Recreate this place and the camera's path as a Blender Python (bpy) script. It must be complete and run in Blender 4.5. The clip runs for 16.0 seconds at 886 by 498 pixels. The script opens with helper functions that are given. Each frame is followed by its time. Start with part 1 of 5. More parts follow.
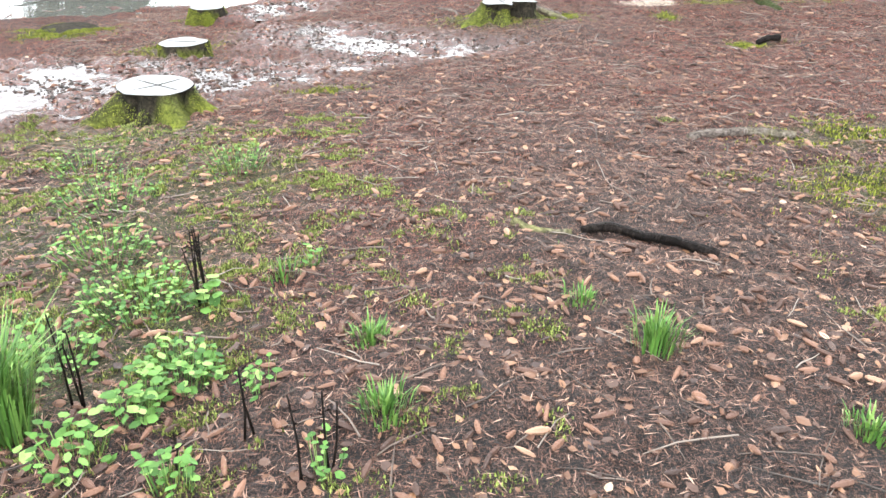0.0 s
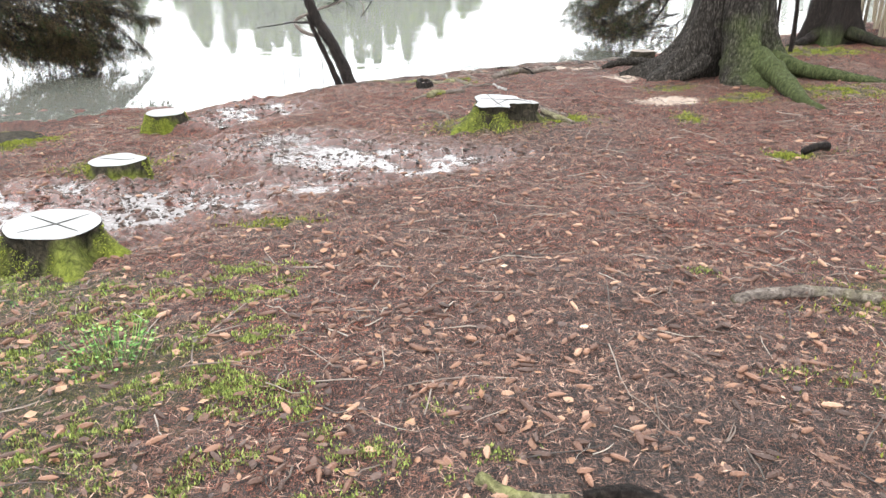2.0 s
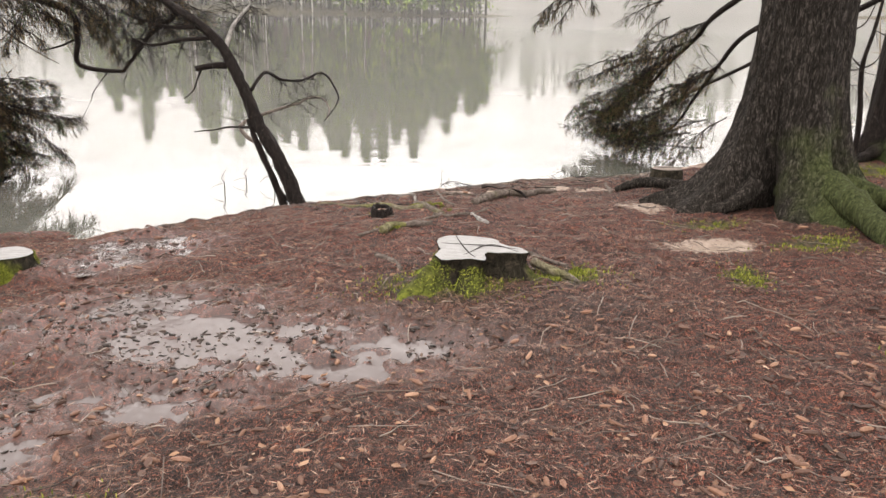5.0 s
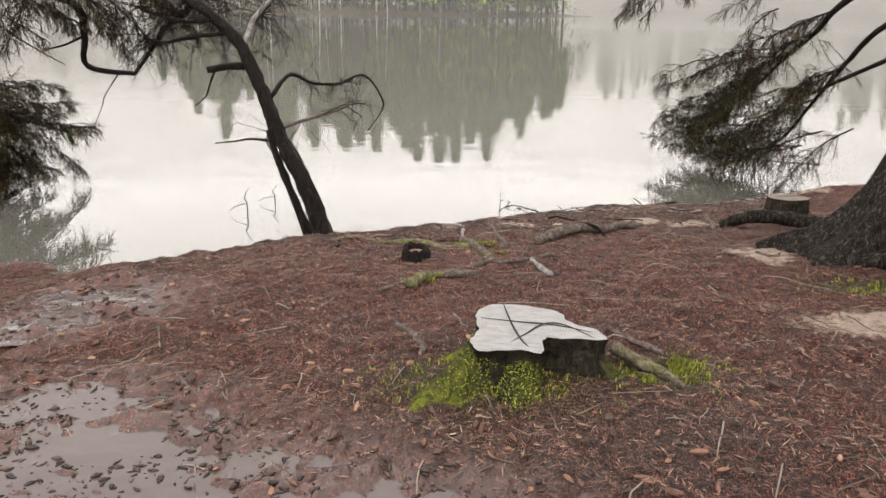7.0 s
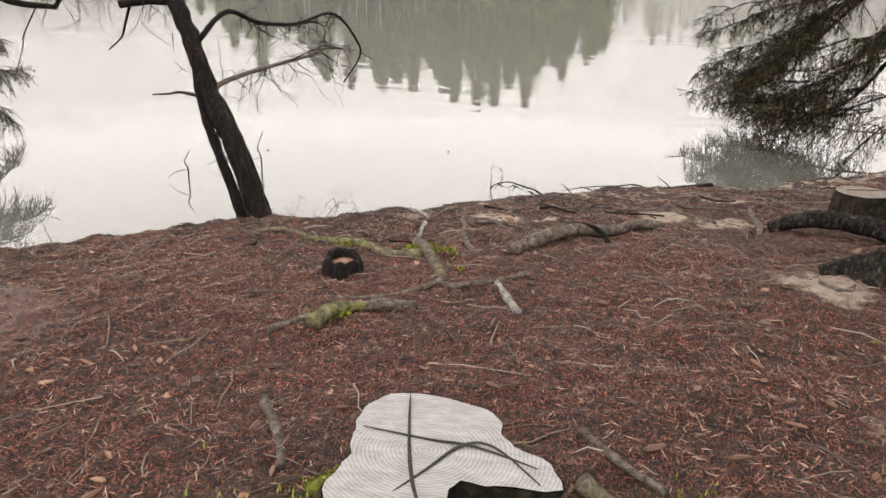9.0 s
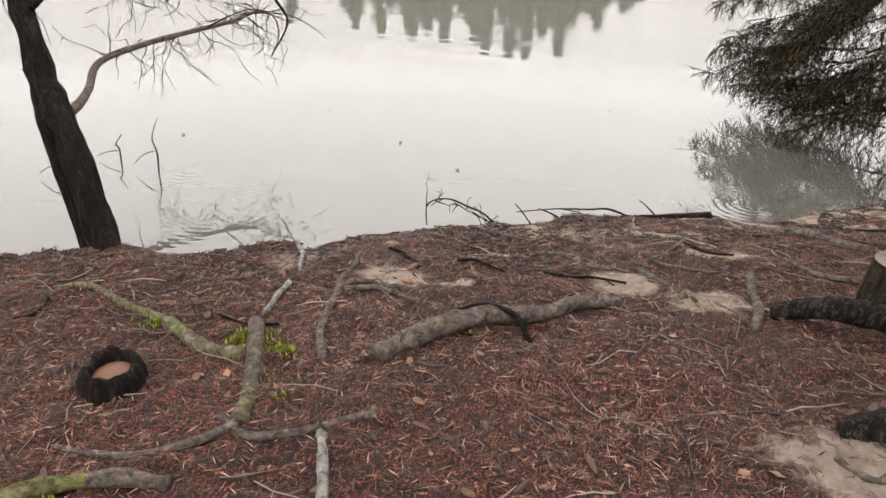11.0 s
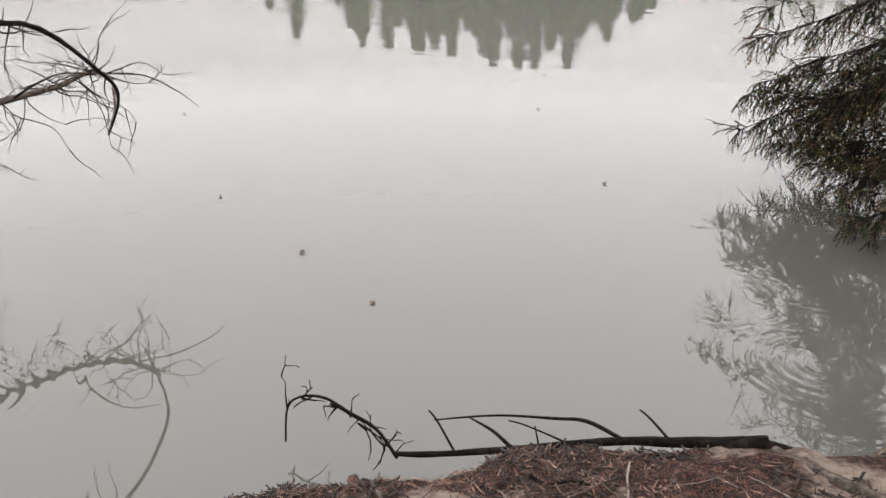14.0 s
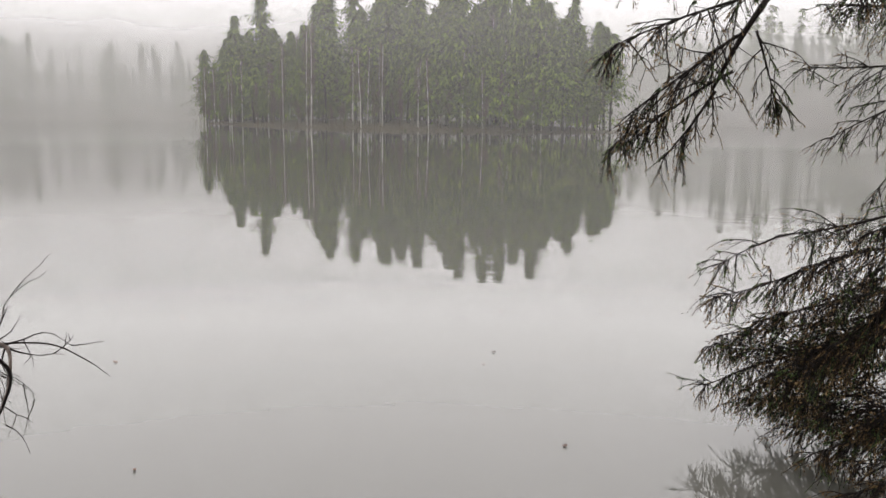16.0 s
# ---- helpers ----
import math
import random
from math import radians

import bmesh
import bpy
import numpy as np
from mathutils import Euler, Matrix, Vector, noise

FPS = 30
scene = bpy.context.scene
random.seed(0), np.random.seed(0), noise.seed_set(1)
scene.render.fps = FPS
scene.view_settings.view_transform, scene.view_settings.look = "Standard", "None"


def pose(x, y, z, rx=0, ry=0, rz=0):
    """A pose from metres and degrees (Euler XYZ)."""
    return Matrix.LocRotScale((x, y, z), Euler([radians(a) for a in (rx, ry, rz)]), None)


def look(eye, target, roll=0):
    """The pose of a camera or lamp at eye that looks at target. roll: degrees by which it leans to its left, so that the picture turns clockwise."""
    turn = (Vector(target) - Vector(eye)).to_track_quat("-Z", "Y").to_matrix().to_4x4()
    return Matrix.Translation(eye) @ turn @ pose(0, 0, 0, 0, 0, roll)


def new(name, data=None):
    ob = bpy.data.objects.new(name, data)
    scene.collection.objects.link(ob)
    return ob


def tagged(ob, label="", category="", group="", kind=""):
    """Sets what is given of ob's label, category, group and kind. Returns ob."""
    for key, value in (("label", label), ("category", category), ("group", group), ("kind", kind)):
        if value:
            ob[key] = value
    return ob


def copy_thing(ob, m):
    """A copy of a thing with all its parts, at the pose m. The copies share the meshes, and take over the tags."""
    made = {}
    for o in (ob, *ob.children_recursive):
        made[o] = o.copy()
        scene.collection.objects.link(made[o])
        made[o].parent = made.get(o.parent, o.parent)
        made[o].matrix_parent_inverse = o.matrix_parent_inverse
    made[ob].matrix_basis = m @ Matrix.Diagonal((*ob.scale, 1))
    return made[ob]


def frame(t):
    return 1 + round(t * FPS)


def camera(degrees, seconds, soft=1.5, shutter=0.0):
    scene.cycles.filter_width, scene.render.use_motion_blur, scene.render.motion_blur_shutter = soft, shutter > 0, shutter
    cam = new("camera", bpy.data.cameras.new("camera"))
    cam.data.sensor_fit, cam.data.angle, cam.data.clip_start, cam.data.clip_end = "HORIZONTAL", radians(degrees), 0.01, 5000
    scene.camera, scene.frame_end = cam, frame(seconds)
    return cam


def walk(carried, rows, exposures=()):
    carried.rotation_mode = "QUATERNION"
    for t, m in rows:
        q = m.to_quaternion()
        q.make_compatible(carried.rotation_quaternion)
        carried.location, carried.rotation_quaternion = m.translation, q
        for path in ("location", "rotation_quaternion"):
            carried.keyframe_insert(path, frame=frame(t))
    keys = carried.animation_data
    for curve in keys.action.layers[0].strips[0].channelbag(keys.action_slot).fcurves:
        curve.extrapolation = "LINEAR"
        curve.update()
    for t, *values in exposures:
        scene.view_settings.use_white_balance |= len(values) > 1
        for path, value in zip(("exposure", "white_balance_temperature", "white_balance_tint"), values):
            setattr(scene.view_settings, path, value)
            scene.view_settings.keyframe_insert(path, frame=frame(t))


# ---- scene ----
cam = camera(57.5, 16.0)
METRES, EYE, TILT, LEAN, TURN = 12.3, 1.5, -3.3, -2.4, 0.0
ROWS = [
    (0.0, 0.0, 0.0, 0.0, -0.47, -26.0, 0.95),
    (0.5, 0.0082, 0.03, -0.0, 0.15, -25.38, 1.15),
    (1.0, 0.0156, 0.0604, -0.0005, 0.91, -24.7, 1.52),
    (1.5, 0.0178, 0.0926, -0.0026, 0.58, -23.27, 1.61),
    (2.0, 0.0251, 0.1195, -0.0031, 0.65, -20.52, 1.89),
    (2.5, 0.0299, 0.1467, -0.0054, -0.5, -17.65, 1.63),
    (3.0, 0.0328, 0.1776, -0.0041, -1.53, -16.1, 1.36),
    (3.5, 0.0421, 0.2125, -0.0078, -1.32, -14.2, 1.21),
    (4.0, 0.049, 0.2526, -0.0115, -1.25, -14.13, 0.93),
    (6.5, 0.0612, 0.4355, -0.0124, 6.22, -13.72, 1.78),
    (7.0, 0.0644, 0.4696, -0.0158, 6.59, -13.77, 1.47),
    (7.5, 0.0691, 0.5038, -0.0154, 7.21, -14.23, 1.23),
    (8.0, 0.0763, 0.5398, -0.0173, 8.73, -14.96, 1.16),
    (8.5, 0.0817, 0.5738, -0.0204, 9.15, -16.35, 0.83),
    (11.0, 0.1257, 0.743, -0.0124, 12.18, -21.46, -0.34),
    (11.5, 0.125, 0.7789, -0.0143, 12.74, -21.52, -0.28),
    (12.0, 0.1257, 0.8094, -0.0113, 13.06, -21.65, -0.34),
    (12.5, 0.1303, 0.8432, -0.0112, 14.38, -21.72, 0.1),
    (13.0, 0.1313, 0.8723, -0.0132, 14.03, -22.37, 0.38),
    (13.5, 0.1304, 0.9032, -0.0114, 13.17, -22.21, 0.66),
    (14.0, 0.1331, 0.9329, -0.0111, 12.78, -20.56, 1.21),
    (14.5, 0.1347, 0.9532, -0.0064, 12.24, -17.75, 1.58),
    (15.0, 0.1321, 0.9695, 0.0002, 11.52, -13.65, 1.53),
    (15.5, 0.1354, 0.9748, 0.0047, 11.01, -9.75, 1.36),
    (16.0, 0.1365, 0.9769, 0.0079, 10.41, -5.88, 1.21),
]
walk(cam, [(t, pose(0, 0, EYE, TILT, LEAN, TURN) @ pose(METRES * x, METRES * y, METRES * z, 90 + pitch, roll, yaw)) for t, x, y, z, yaw, pitch, roll in ROWS],
     exposures=[(0.0, 1.65, 6100, 5), (2.0, 1.5, 6250, 6), (3.0, 1.25, 6800, 11), (4.0, 1.05, 7000, 13), (6.5, 0.58, 7000, 13), (8.5, 0.52, 7050, 13), (11.0, 0.5, 6900, 13), (13.0, 0.37, 6700, 12), (14.5, 0.24, 6600, 13), (16.0, 0.06, 6650, 13)])

# world: an overcast, misty winter sky with one broad, weak sun
SUN_ELEVATION, SUN_TURN = 42.0, 200.0
world = bpy.data.worlds.new("overcast_sky")
scene.world = world
world.use_nodes = True
wn, wl = world.node_tree.nodes, world.node_tree.links
wn.clear()
sky = wn.new("ShaderNodeTexSky")
sky.sky_type = "NISHITA"
sky.sun_disc = False
sky.sun_elevation, sky.sun_rotation = radians(SUN_ELEVATION), radians(SUN_TURN)
sky.air_density, sky.dust_density, sky.ozone_density = 1.5, 6.0, 1.0
grey = wn.new("ShaderNodeHueSaturation")
grey.inputs["Saturation"].default_value = 0.12
cloud = wn.new("ShaderNodeMix")
cloud.data_type = "RGBA"
cloud.inputs[0].default_value = 0.85
cloud.inputs[7].default_value = (18.0, 18.0, 18.2, 1)
back = wn.new("ShaderNodeBackground")
back.inputs["Strength"].default_value = 0.11
wout = wn.new("ShaderNodeOutputWorld")
wl.new(sky.outputs[0], grey.inputs["Color"])
wl.new(grey.outputs[0], cloud.inputs[6])
wl.new(cloud.outputs[2], back.inputs["Color"])
wl.new(back.outputs[0], wout.inputs["Surface"])
sun_data = bpy.data.lights.new("sun", "SUN")
sun_data.energy, sun_data.angle, sun_data.color = 0.5, radians(40), (1.0, 0.97, 0.93)
sun = new("sun", sun_data)
sa, se = radians(SUN_TURN), radians(SUN_ELEVATION)
sun.matrix_world = look((0, 0, 30), Vector((0, 0, 30)) - Vector((math.sin(sa) * math.cos(se), math.cos(sa) * math.cos(se), math.sin(se))))


# ---- materials ----
def material(name, rough=0.8, spec=0.4):
    m = bpy.data.materials.new(name)
    m.use_nodes = True
    nt = m.node_tree
    b = nt.nodes["Principled BSDF"]
    b.inputs["Roughness"].default_value = rough
    b.inputs["Specular IOR Level"].default_value = spec
    return m, nt, b


def coords(nt, kind="Object", stretch=(1, 1, 1)):
    tc = nt.nodes.new("ShaderNodeTexCoord")
    mp = nt.nodes.new("ShaderNodeMapping")
    mp.inputs["Scale"].default_value = stretch
    nt.links.new(tc.outputs[kind], mp.inputs["Vector"])
    return mp.outputs[0]


def noise_of(nt, vec, scale, detail=4.0, rough=0.6, distort=0.0):
    n = nt.nodes.new("ShaderNodeTexNoise")
    n.inputs["Scale"].default_value, n.inputs["Detail"].default_value = scale, detail
    n.inputs["Roughness"].default_value, n.inputs["Distortion"].default_value = rough, distort
    nt.links.new(vec, n.inputs["Vector"])
    return n.outputs["Fac"]


def ramp(nt, fac, stops, how="LINEAR"):
    r = nt.nodes.new("ShaderNodeValToRGB")
    r.color_ramp.interpolation = how
    while len(r.color_ramp.elements) < len(stops):
        r.color_ramp.elements.new(0.5)
    for e, (p, c) in zip(r.color_ramp.elements, stops):
        e.position = p
        e.color = (*c, 1) if isinstance(c, tuple) else (c, c, c, 1)
    nt.links.new(fac, r.inputs["Fac"])
    return r.outputs["Color"]


def mixed(nt, fac, a, b, how="MIX"):
    n = nt.nodes.new("ShaderNodeMix")
    n.data_type, n.blend_type = "RGBA", how
    for sock, v in ((n.inputs[0], fac), (n.inputs[6], a), (n.inputs[7], b)):
        if isinstance(v, (int, float)):
            sock.default_value = v
        elif isinstance(v, tuple):
            sock.default_value = (*v, 1)
        else:
            nt.links.new(v, sock)
    return n.outputs[2]


def maths(nt, op, a, b):
    n = nt.nodes.new("ShaderNodeMath")
    n.operation = op
    n.use_clamp = op == "MAXIMUM"
    for sock, v in zip(n.inputs, (a, b)):
        if isinstance(v, (int, float)):
            sock.default_value = v
        else:
            nt.links.new(v, sock)
    return n.outputs[0]


def bumped(nt, b, height, strength, distance):
    n = nt.nodes.new("ShaderNodeBump")
    n.inputs["Strength"].default_value, n.inputs["Distance"].default_value = strength, distance
    nt.links.new(height, n.inputs["Height"])
    nt.links.new(n.outputs[0], b.inputs["Normal"])


def attribute(nt, name):
    n = nt.nodes.new("ShaderNodeAttribute")
    n.attribute_name = name
    return n.outputs["Fac"]


def two_scale(name, stops, scale, rough=0.85, spec=0.3, stretch=(1, 1, 1), bump=0.5, dist=0.01, fine=6.0, kind="Object"):
    """Colour by noise at two scales, with a bump of the fine one."""
    m, nt, b = material(name, rough, spec)
    v = coords(nt, kind, stretch)
    big, small = noise_of(nt, v, scale, 3), noise_of(nt, v, scale * fine, 5, 0.7)
    f = nt.nodes.new("ShaderNodeMix")
    f.inputs[0].default_value = 0.5
    nt.links.new(big, f.inputs[2])
    nt.links.new(small, f.inputs[3])
    nt.links.new(ramp(nt, f.outputs[0], stops), b.inputs["Base Color"])
    if bump:
        bumped(nt, b, small, bump, dist)
    return m


def island_varied(name, stops, rough=0.7, spec=0.3, through_light=0.0):
    """One colour a piece, by the random value of its island of mesh, with fine mottling."""
    m, nt, b = material(name, rough, spec)
    g = nt.nodes.new("ShaderNodeNewGeometry")
    c = ramp(nt, g.outputs["Random Per Island"], stops)
    mott = noise_of(nt, coords(nt), 60, 3)
    nt.links.new(mixed(nt, 0.5, c, mixed(nt, mott, (0.25, 0.25, 0.25), (1.0, 1.0, 1.0)), "MULTIPLY"), b.inputs["Base Color"])
    if through_light:
        b.inputs["Transmission Weight"].default_value = 0.0
        b.inputs["Subsurface Weight"].default_value = through_light
        b.inputs["Subsurface Radius"].default_value = (0.01, 0.01, 0.005)
    return m


def ground_material():
    m, nt, b = material("forest_floor", 0.8, 0.35)
    v = coords(nt)
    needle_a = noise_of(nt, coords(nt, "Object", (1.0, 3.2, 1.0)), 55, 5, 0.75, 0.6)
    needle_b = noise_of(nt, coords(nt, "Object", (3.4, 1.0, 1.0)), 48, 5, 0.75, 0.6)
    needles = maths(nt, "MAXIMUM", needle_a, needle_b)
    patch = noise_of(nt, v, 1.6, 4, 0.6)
    # near-black low stops put the shade in gaps between needles into the colour
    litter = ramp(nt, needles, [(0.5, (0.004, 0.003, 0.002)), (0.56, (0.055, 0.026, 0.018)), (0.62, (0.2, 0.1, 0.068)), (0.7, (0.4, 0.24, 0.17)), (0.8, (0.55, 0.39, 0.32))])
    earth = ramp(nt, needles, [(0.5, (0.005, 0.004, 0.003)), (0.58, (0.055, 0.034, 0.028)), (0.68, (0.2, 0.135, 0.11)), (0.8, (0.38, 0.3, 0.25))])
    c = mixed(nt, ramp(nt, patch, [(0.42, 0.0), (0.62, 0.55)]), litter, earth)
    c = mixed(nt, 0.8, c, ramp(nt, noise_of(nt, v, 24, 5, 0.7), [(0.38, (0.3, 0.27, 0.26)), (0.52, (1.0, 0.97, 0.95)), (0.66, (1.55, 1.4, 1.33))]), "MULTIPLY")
    red = attribute(nt, "needle_red")
    c = mixed(nt, red, c, mixed(nt, 1.0, c, (1.58, 0.93, 0.77), "MULTIPLY"))
    breakup = noise_of(nt, v, 16, 5, 0.7)
    sand = ramp(nt, maths(nt, "MULTIPLY", maths(nt, "ADD", attribute(nt, "sand"), maths(nt, "SUBTRACT", breakup, 0.62)), 1.0), [(0.3, 0.0), (0.6, 0.85)])
    c = mixed(nt, sand, c, ramp(nt, breakup, [(0.3, (0.24, 0.18, 0.14)), (0.7, (0.55, 0.44, 0.36))]))
    moss = ramp(nt, maths(nt, "ADD", attribute(nt, "moss"), maths(nt, "MULTIPLY", maths(nt, "SUBTRACT", noise_of(nt, v, 7, 5, 0.75), 0.45), 1.0)), [(0.45, 0.0), (0.85, 0.7)])
    c = mixed(nt, moss, c, ramp(nt, needles, [(0.48, (0.012, 0.018, 0.004)), (0.6, (0.07, 0.09, 0.018)), (0.75, (0.2, 0.25, 0.06))]))
    wet = ramp(nt, maths(nt, "ADD", attribute(nt, "wet"), maths(nt, "MULTIPLY", maths(nt, "SUBTRACT", breakup, 0.5), 1.3)), [(0.25, 0.0), (0.8, 1.0)])
    c = mixed(nt, wet, c, mixed(nt, 0.55, c, (0.07, 0.044, 0.04)))
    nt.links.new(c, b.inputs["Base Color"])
    nt.links.new(ramp(nt, wet, [(0.0, 0.82), (1.0, 0.2)]), b.inputs["Roughness"])
    bump = nt.nodes.new("ShaderNodeBump")
    bump.inputs["Distance"].default_value = 0.035
    nt.links.new(ramp(nt, wet, [(0.0, 1.0), (1.0, 0.22)]), bump.inputs["Strength"])
    nt.links.new(needles, bump.inputs["Height"])
    nt.links.new(bump.outputs[0], b.inputs["Normal"])
    return m


def water_material(name, body, rough, ripple, scale, stretch=(1, 1, 1), ior=1.33, rings=(), gloss=0.5):
    """Water with long low ripples; rings: centres (x, y) and reach of the circles that drops and twigs make."""
    m, nt, b = material(name, rough, gloss)
    b.inputs["IOR"].default_value = ior
    b.inputs["Base Color"].default_value = (*body, 1)
    v = coords(nt, "Object", stretch)
    a = noise_of(nt, v, scale, 2, 0.5)
    c = noise_of(nt, v, scale * 0.31, 2, 0.5)
    calm = ramp(nt, noise_of(nt, coords(nt), scale * 0.05, 2, 0.5), [(0.2, 0.4), (0.8, 1.0)], "B_SPLINE")
    h = maths(nt, "MULTIPLY", maths(nt, "SUBTRACT", maths(nt, "ADD", a, maths(nt, "MULTIPLY", c, 1.8)), 1.4), calm)
    broken = ramp(nt, noise_of(nt, coords(nt), 2.3, 2, 0.5), [(0.42, 0.0), (0.6, 1.0)])
    for x, y, reach, height in rings:
        far = nt.nodes.new("ShaderNodeVectorMath")
        far.operation = "DISTANCE"
        far.inputs[1].default_value = (x, y, 0)
        nt.links.new(coords(nt), far.inputs[0])
        d = far.outputs["Value"]
        circle = maths(nt, "SINE", maths(nt, "MULTIPLY", d, 95.0), 0.0)
        fade = maths(nt, "POWER", maths(nt, "MAXIMUM", maths(nt, "SUBTRACT", 1.0, maths(nt, "DIVIDE", d, reach)), 0.0), 1.5)
        h = maths(nt, "ADD", h, maths(nt, "MULTIPLY", maths(nt, "MULTIPLY", maths(nt, "MULTIPLY", circle, fade), broken), height))
    bumped(nt, b, h, 1.0, ripple)
    return m


def bark_material(name, dark, mid, light, moss=0.0, rough=0.85, grain=0.22, fine=26, green=((0.03, 0.045, 0.015), (0.15, 0.19, 0.06))):
    m, nt, b = material(name, rough, 0.1)
    plates = noise_of(nt, coords(nt, "Object", (1, 1, grain)), fine, 6, 0.75, 0.8)
    cloudy = noise_of(nt, coords(nt), 3.0, 4)
    c = ramp(nt, plates, [(0.35, dark), (0.52, mid), (0.72, light)])
    if moss:
        g = maths(nt, "ADD", attribute(nt, "moss"), maths(nt, "SUBTRACT", cloudy, 0.55))
        c = mixed(nt, ramp(nt, g, [(0.2, 0.0), (0.62, moss)]), c, ramp(nt, plates, [(0.35, green[0]), (0.7, green[1])]))
    nt.links.new(c, b.inputs["Base Color"])
    bumped(nt, b, plates, 1.0, 0.03)
    return m


def cut_wood_material():
    m, nt, b = material("weathered_cut_wood", 0.6, 0.25)
    tc = nt.nodes.new("ShaderNodeTexCoord")
    w = nt.nodes.new("ShaderNodeTexWave")
    w.wave_type, w.rings_direction = "RINGS", "Z"
    w.inputs["Scale"].default_value, w.inputs["Distortion"].default_value, w.inputs["Detail"].default_value = 26, 3.5, 3
    w.inputs["Detail Scale"].default_value = 1.2
    nt.links.new(tc.outputs["Object"], w.inputs["Vector"])
    n = noise_of(nt, coords(nt, "Object", (1, 3, 1)), 14, 5, 0.7)
    c = mixed(nt, 0.3, ramp(nt, n, [(0.3, (0.13, 0.127, 0.125)), (0.7, (0.28, 0.277, 0.275))]), ramp(nt, w.outputs["Fac"], [(0.2, (0.12, 0.11, 0.1)), (0.8, (0.3, 0.295, 0.29))]))
    nt.links.new(c, b.inputs["Base Color"])
    bumped(nt, b, w.outputs["Fac"], 0.15, 0.003)
    return m


def mist_material(name, layers, top):
    """Hanging mist: thin scattering droplets; layers give the density by height above the water."""
    m = bpy.data.materials.new(name)
    m.use_nodes = True
    nt = m.node_tree
    nt.nodes.clear()
    out = nt.nodes.new("ShaderNodeOutputMaterial")
    clear = nt.nodes.new("ShaderNodeBsdfTransparent")
    white, deep = nt.nodes.new("ShaderNodeBsdfDiffuse"), nt.nodes.new("ShaderNodeBsdfTranslucent")
    for n in (white, deep):
        n.inputs["Color"].default_value = (0.5, 0.495, 0.485, 1)
    both, mix = nt.nodes.new("ShaderNodeMixShader"), nt.nodes.new("ShaderNodeMixShader")
    nt.links.new(white.outputs[0], both.inputs[1])
    nt.links.new(deep.outputs[0], both.inputs[2])
    sep = nt.nodes.new("ShaderNodeSeparateXYZ")
    nt.links.new(coords(nt), sep.inputs[0])
    mr = nt.nodes.new("ShaderNodeMapRange")
    mr.inputs["From Min"].default_value, mr.inputs["From Max"].default_value = 0.0, top
    nt.links.new(sep.outputs["Z"], mr.inputs["Value"])
    drift = noise_of(nt, coords(nt, "Object", (1, 1, 1.6)), 0.03, 3)
    d = ramp(nt, drift, [(0.3, 0.75), (0.7, 1.0)])
    nt.links.new(maths(nt, "MULTIPLY", ramp(nt, mr.outputs[0], [(h / top, a) for h, a in layers], "B_SPLINE"), d), mix.inputs[0])
    nt.links.new(clear.outputs[0], mix.inputs[1])
    nt.links.new(both.outputs[0], mix.inputs[2])
    nt.links.new(mix.outputs[0], out.inputs["Surface"])
    return m


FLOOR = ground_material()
LAKE = water_material("lake_water", (0.088, 0.087, 0.076), 0.012, 0.0022, 1.7, (0.35, 1.5, 1), 1.72,
                      [(-0.95, 13.85, 0.8, 0.32), (-1.5, 14.5, 0.5, 0.25), (2.7, 15.0, 1.1, 0.3), (2.3, 15.6, 0.7, 0.25), (-0.2, 18.6, 0.3, 0.25), (1.2, 17.4, 0.25, 0.2), (0.4, 20.5, 0.35, 0.25), (1.9, 22.0, 0.35, 0.25)])
PUDDLE = water_material("puddle_water", (0.07, 0.053, 0.05), 0.12, 0.014, 6.0, gloss=0.55)
BARK = bark_material("spruce_bark", (0.003, 0.0025, 0.002), (0.018, 0.0145, 0.012), (0.12, 0.105, 0.092), 0.75, 0.85, 0.28, 48, ((0.01, 0.014, 0.005), (0.1, 0.12, 0.04)))
DARK_BARK = bark_material("wet_dark_bark", (0.003, 0.0025, 0.002), (0.01, 0.007, 0.006), (0.045, 0.034, 0.028), 0.4, 0.6, 0.25, 40)
GREY_BARK = bark_material("pale_grey_bark", (0.09, 0.085, 0.08), (0.24, 0.225, 0.21), (0.42, 0.4, 0.37), 0.4, grain=1.0)
ROOT_WOOD = bark_material("bare_root_wood", (0.035, 0.028, 0.025), (0.12, 0.097, 0.083), (0.26, 0.22, 0.19), 0.7, grain=1.0, green=((0.06, 0.07, 0.01), (0.28, 0.3, 0.04)))
STUMP_BARK = bark_material("mossy_stump_bark", (0.006, 0.0055, 0.004), (0.024, 0.02, 0.014), (0.075, 0.06, 0.042), 0.95, grain=0.6, green=((0.035, 0.045, 0.006), (0.24, 0.27, 0.035)))
CUT = cut_wood_material()
CUT_DARK = two_scale("damp_sawn_wood", [(0.35, (0.07, 0.055, 0.045)), (0.65, (0.2, 0.165, 0.14))], 12)
CRACK = two_scale("dark_crack", [(0.3, (0.01, 0.009, 0.008)), (0.7, (0.03, 0.026, 0.022))], 20)
YOUNG_MOSS = island_varied("fresh_moss_and_seedlings", [(0.0, (0.05, 0.06, 0.018)), (0.5, (0.15, 0.175, 0.04)), (1.0, (0.33, 0.38, 0.1))], 0.8, 0.2)
MOSS = island_varied("yellow_green_moss", [(0.0, (0.045, 0.058, 0.01)), (0.5, (0.14, 0.16, 0.022)), (1.0, (0.32, 0.33, 0.05))], 0.8, 0.2)
GRASS = island_varied("fresh_grass", [(0.0, (0.05, 0.11, 0.02)), (0.6, (0.1, 0.22, 0.035)), (1.0, (0.2, 0.3, 0.07))], 0.5, 0.4)
